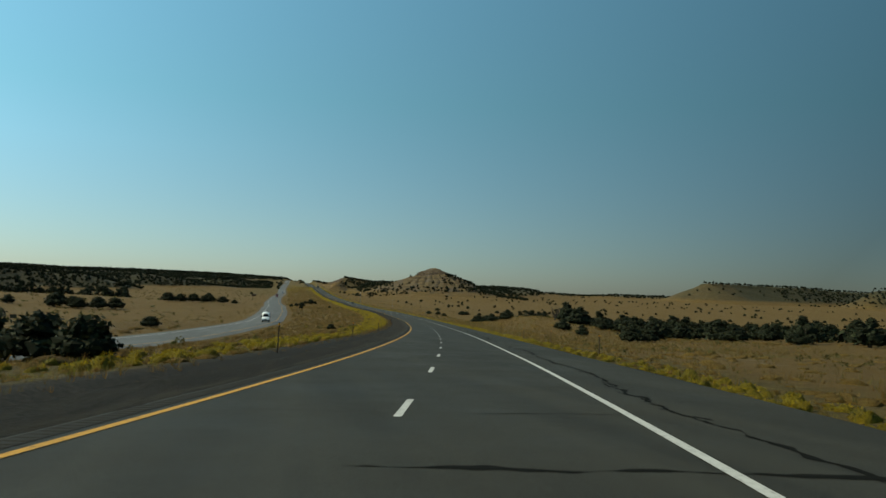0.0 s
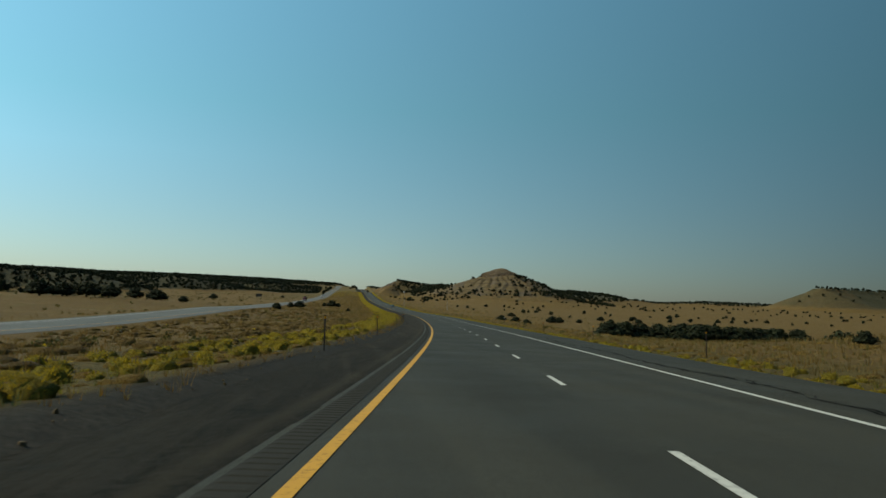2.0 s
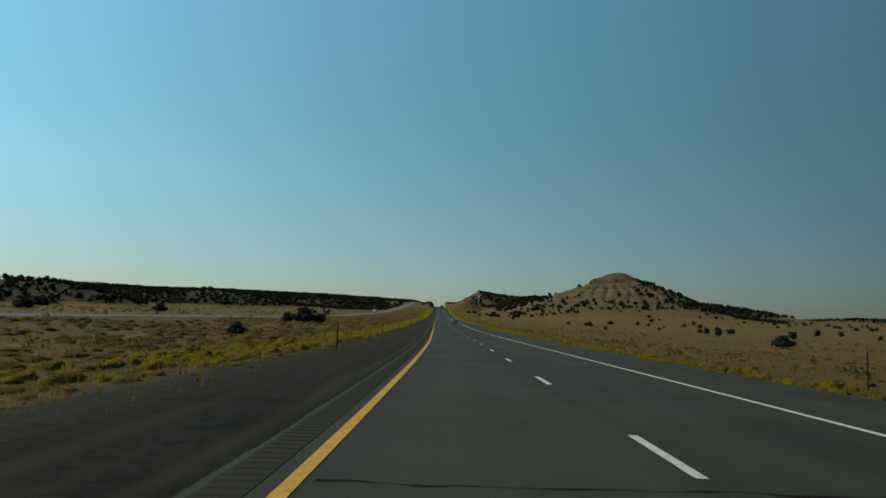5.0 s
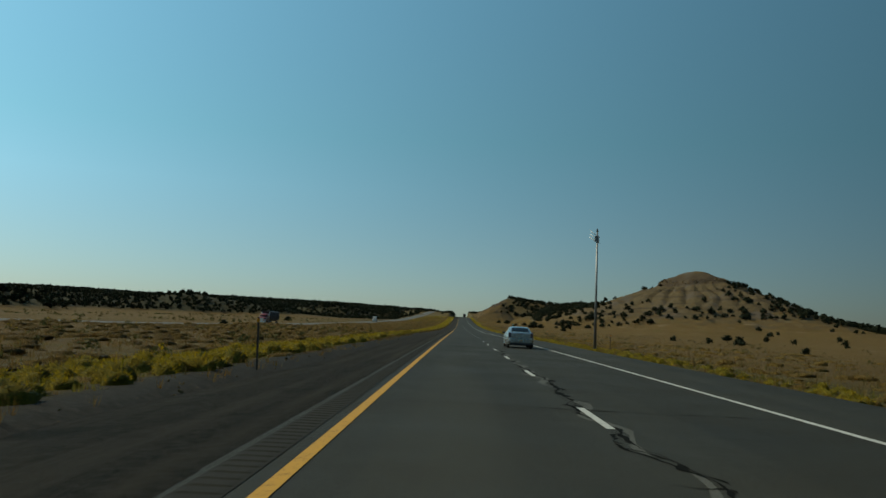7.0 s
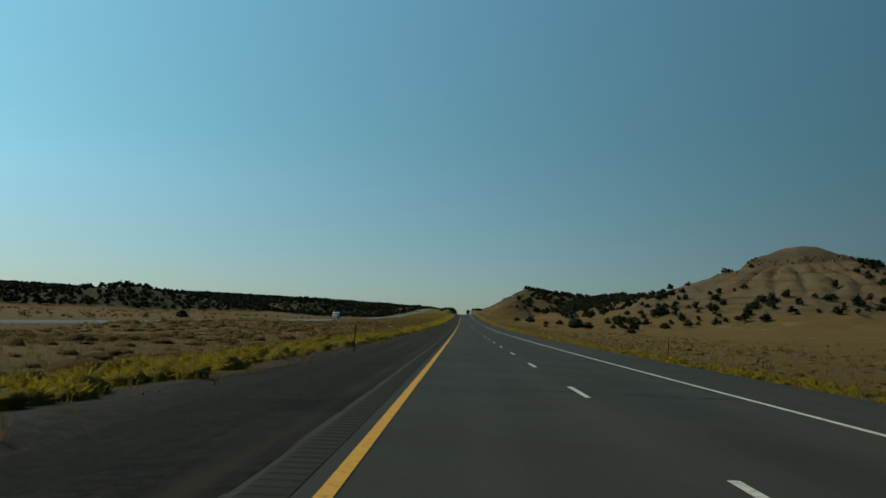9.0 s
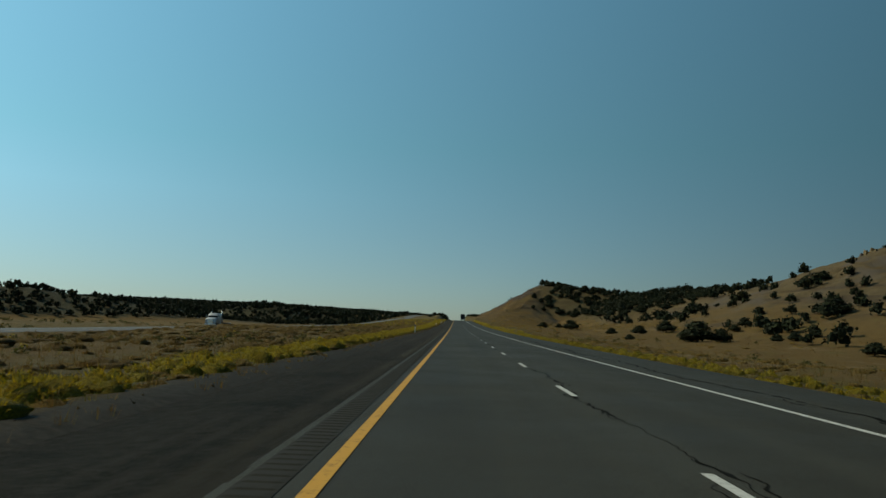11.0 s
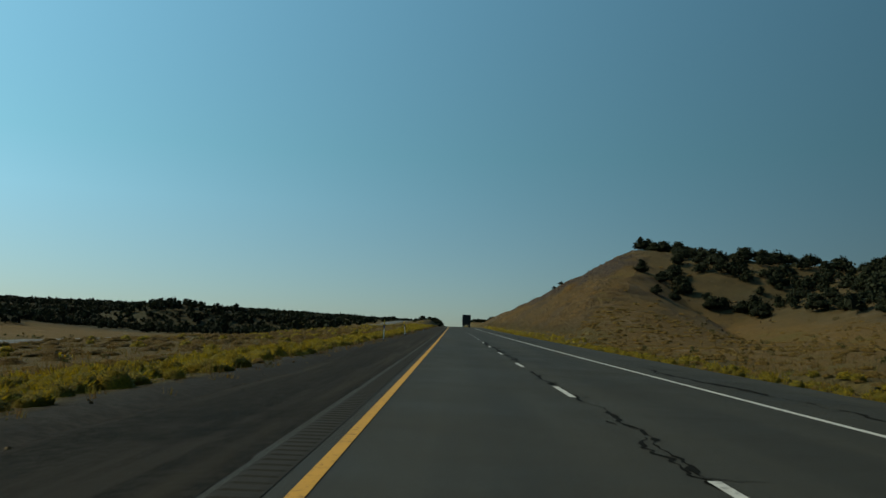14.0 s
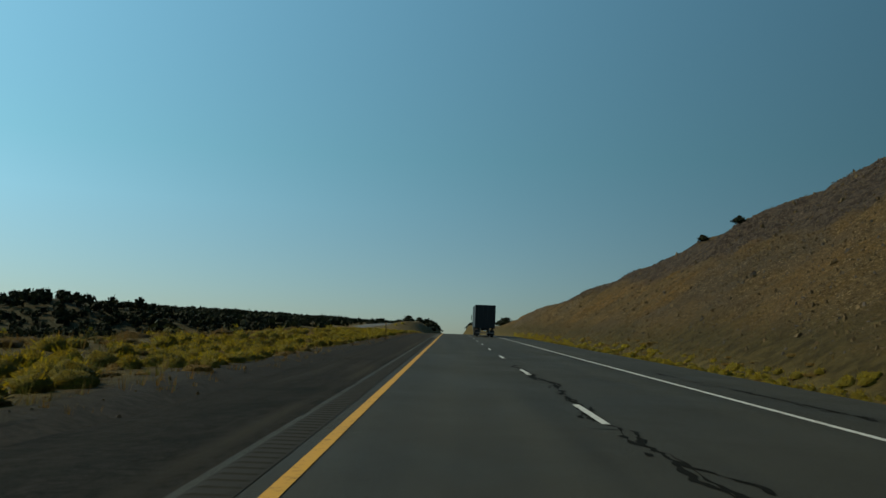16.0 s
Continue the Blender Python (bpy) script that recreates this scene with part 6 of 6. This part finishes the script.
for k, y in enumerate(LEFT_POSTS):
    p = first if k == 0 else copy_thing(first, Matrix())
    stand(p, y, -3.95, 0, post_rng.uniform(-2, 2))
    tagged(p, "slim rusty steel delineator post at the gravel edge", "post", "delineator posts")
for k, y in enumerate(RIGHT_POSTS):
    p = copy_thing(first, Matrix())
    stand(p, y, 15.0, 0, post_rng.uniform(-2, 2))
    tagged(p, "slim rusty steel delineator post in the roadside grass", "post", "delineator posts")


def flexible_marker(top, middle):
    p = new("marker_post")
    part("post", box_bm((0.070, 0.02, 1.75), (0, 0, 0.70), 0.006), M_POST_WHITE, p)
    part("foot", tube_bm(0.07, 0.06, 0.14, (0, 0, 0.06), 10), M_BLACK, p)
    part("band", box_bm((0.075, 0.026, 0.34), (0, 0, 1.41), 0.004), top, p)
    part("band", box_bm((0.075, 0.026, 0.30), (0, 0, 1.08), 0.004), middle, p)
    return p


for y, tilt in ((1091, 0.5), (1289, 1.0), (1319, -6.0)):
    tagged(stand(flexible_marker(M_POST_YELLOW, M_POST_BLUE), y, -4.15, 0, tilt), "white flexible marker post with yellow and blue bands", "post", "marker posts")
tagged(stand(flexible_marker(M_POST_YELLOW, M_POST_YELLOW), 1212, -4.1, 0, 1), "white flexible marker post with a yellow top", "post", "marker posts")


def object_marker():
    p = new("marker_post")
    part("post", box_bm((0.06, 0.05, 1.9), (0, 0, 0.75)), M_RUST, p)
    part("plate", box_bm((0.16, 0.012, 0.16), (0, -0.035, 1.60), 0.004), M_POST_WHITE, p, "small white square plate")
    return p


tagged(stand(object_marker(), 345, 15.2), "rusty post topped by a small white plate", "post", "marker posts")


def mile_sign():
    p = new("mile_marker")
    part("post", box_bm((0.05, 0.04, 2.9), (0, 0, 1.15)), M_STEEL, p)
    plate = part("plate", box_bm((0.27, 0.012, 1.10), (0, -0.028, 2.10), 0.005), M_SIGN_GREEN, p, "tall narrow green plate")
    for k, w in enumerate((0.13, 0.07, 0.07, 0.07)):
        part("bar", box_bm((w, 0.004, 0.05 if k == 0 else 0.14), (0, -0.036, 2.50 - k * 0.22)), M_POST_WHITE, plate)
    return p


tagged(stand(mile_sign(), 828, 13.9), "tall narrow green roadside marker on a steel post", "sign")


def guide_sign():
    """A large road sign that faces the other carriageway: bare back, stiffeners and two legs."""
    p = new("road_sign")
    part("panel", box_bm((3.5, 0.03, 1.7), (0, 0, 4.9), 0.01), M_RUST, p, "dark bare back of the panel")
    for z in (4.4, 5.4):
        part("stiffener", box_bm((3.4, 0.06, 0.08), (0, -0.045, z)), M_STEEL, p)
    for x in (-1.1, 1.1):
        part("leg", box_bm((0.12, 0.12, 6.0), (x, -0.13, 2.7)), M_RUST, p)
    return p


tagged(stand(guide_sign(), 692.7, -73.5, 0), "dark back of a large road sign on two legs", "sign")


def tyre_scrap(seed):
    """A curled strip of torn tyre tread."""
    rng = np.random.RandomState(seed)
    bm = bmesh.new()
    rows_ = []
    for k in range(10):
        a = k / 9
        y, z = (a - 0.5) * 0.5, 0.02 + 0.07 * math.sin(a * math.pi) * rng.uniform(0.7, 1.2)
        w = 0.09 * rng.uniform(0.6, 1.1)
        rows_.append([bm.verts.new((-w, y, z)), bm.verts.new((0, y, z + 0.02)), bm.verts.new((w, y, z - 0.01))])
    for a, b in zip(rows_, rows_[1:]):
        for i in (0, 1):
            bm.faces.new((a[i], a[i + 1], b[i + 1], b[i]))
    bmesh.ops.solidify(bm, geom=bm.faces[:], thickness=0.02)
    p = new("tyre_scrap")
    part("tread", bm, M_TYRE, p)
    return p


for k, (y, d, turn) in enumerate(((698.1, -3.2, 70), (1199.7, -3.8, 100), (1203.3, -3.5, 60), (338.4, -3.4, 110))):
    tagged(stand(tyre_scrap(k), y, d, turn, drop=-0.24), "torn black scrap of tyre tread on the gravel", "tyre scrap", "tyre scraps")


def wrapper():
    """A crumpled blue and white paper wrapper."""
    rng = np.random.RandomState(5)
    p = new("litter")
    for name, mat, at in (("paper", M_POST_WHITE, (0, 0, 0.07)), ("blue_side", M_WRAP, (0.06, 0.02, 0.06))):
        bm = bmesh.new()
        bmesh.ops.create_icosphere(bm, subdivisions=2, radius=0.06)
        for v in bm.verts:
            v.co = Vector((v.co.x * 1.2 + at[0], v.co.y * 0.8 + at[1], v.co.z * 0.65 + at[2])) + Vector(rng.uniform(-0.02, 0.02, 3))
        part(name, bm, mat, p)
    return p


M_WRAP = plain("blue printed paper", (0.08, 0.22, 0.55), 0.5)
tagged(stand(wrapper(), 1365.8, -3.7, 30, drop=-0.24), "crumpled blue and white paper wrapper on the gravel", "litter")


def light_pole():
    p = new("light_pole")
    part("pole", tube_bm(0.13, 0.065, 10.4, (0, 0, 5.1), 16), M_STEEL, p, "tall tapered galvanised pole")
    part("base_plate", box_bm((0.5, 0.5, 0.05), (0, 0, 0.05), 0.01), M_STEEL, p)
    part("cap", tube_bm(0.10, 0.05, 0.25, (0, 0, 10.25), 12), M_BLACK, p)
    for k, (z, a) in enumerate(((9.75, 35), (9.45, 35), (9.25, 28))):
        arm = tube_bm(0.03, 0.03, 1.0, (-0.25, 0, 0), 8, "x")
        bmesh.ops.transform(arm, matrix=Matrix.Translation((0, 0, z)) @ Matrix.Rotation(radians(a), 4, "Y"), verts=arm.verts)
        part("antenna_bar", arm, M_POST_WHITE, p)
    part("bracket", box_bm((0.35, 0.25, 0.5), (-0.05, 0, 9.5), 0.03), M_STEEL, p)
    return p


tagged(stand(light_pole(), 702.6, 12.95), "tall grey steel pole with pale antenna bars at its head", "pole")


def weather_mast():
    m = new("weather_mast")
    bm = bmesh.new()
    for a in (90, 210, 330):
        x, y = 0.22 * math.cos(radians(a)), 0.22 * math.sin(radians(a))
        limb(bm, (x, y, 0), (x * 0.6, y * 0.6, 6.2), 0.03, 0.022, 6)
    for k in range(12):
        for a in (90, 210, 330):
            q = 1 - 0.033 * k
            limb(bm, (0.22 * q * math.cos(radians(a)), 0.22 * q * math.sin(radians(a)), 0.5 * k), (0.22 * q * math.cos(radians(a + 120)), 0.22 * q * math.sin(radians(a + 120)), 0.5 * k + 0.5), 0.012, 0.012, 4)
    part("lattice", bm, M_STEEL, m)
    part("sensor_arm", box_bm((0.9, 0.04, 0.04), (0, 0, 6.4)), M_STEEL, m)
    part("wind_vane", box_bm((0.16, 0.04, 0.12), (-0.4, 0, 6.52), 0.01), M_BLACK, m)
    part("cabinet", box_bm((0.4, 0.3, 0.55), (0.1, -0.4, 0.95), 0.02), M_STEEL, m, "grey equipment cabinet")
    return m


tagged(stand(weather_mast(), 655, 34.0), "slim steel lattice mast with sensors and a cabinet", "mast")
fence_post = new("fence_post")
part("post", tube_bm(0.05, 0.045, 1.6, (0, 0, 0.6), 8), M_RUST, fence_post)
for k, (y, d) in enumerate([(652, 29), (653, 30.5), (652.5, 31.5), (651, 37), (653, 38), (655, 39.5)]):
    q = fence_post if k == 0 else copy_thing(fence_post, Matrix())
    tagged(stand(q, y, d), "weathered fence post beside the lattice mast", "post", "fence posts")


# ---------------------------------------------------------------- set down at scale
for ob in [o for o in scene.objects if o.parent is None and o.type != "CAMERA"]:
    ob.matrix_basis = Matrix.Scale(SCALE, 4) @ ob.matrix_basis
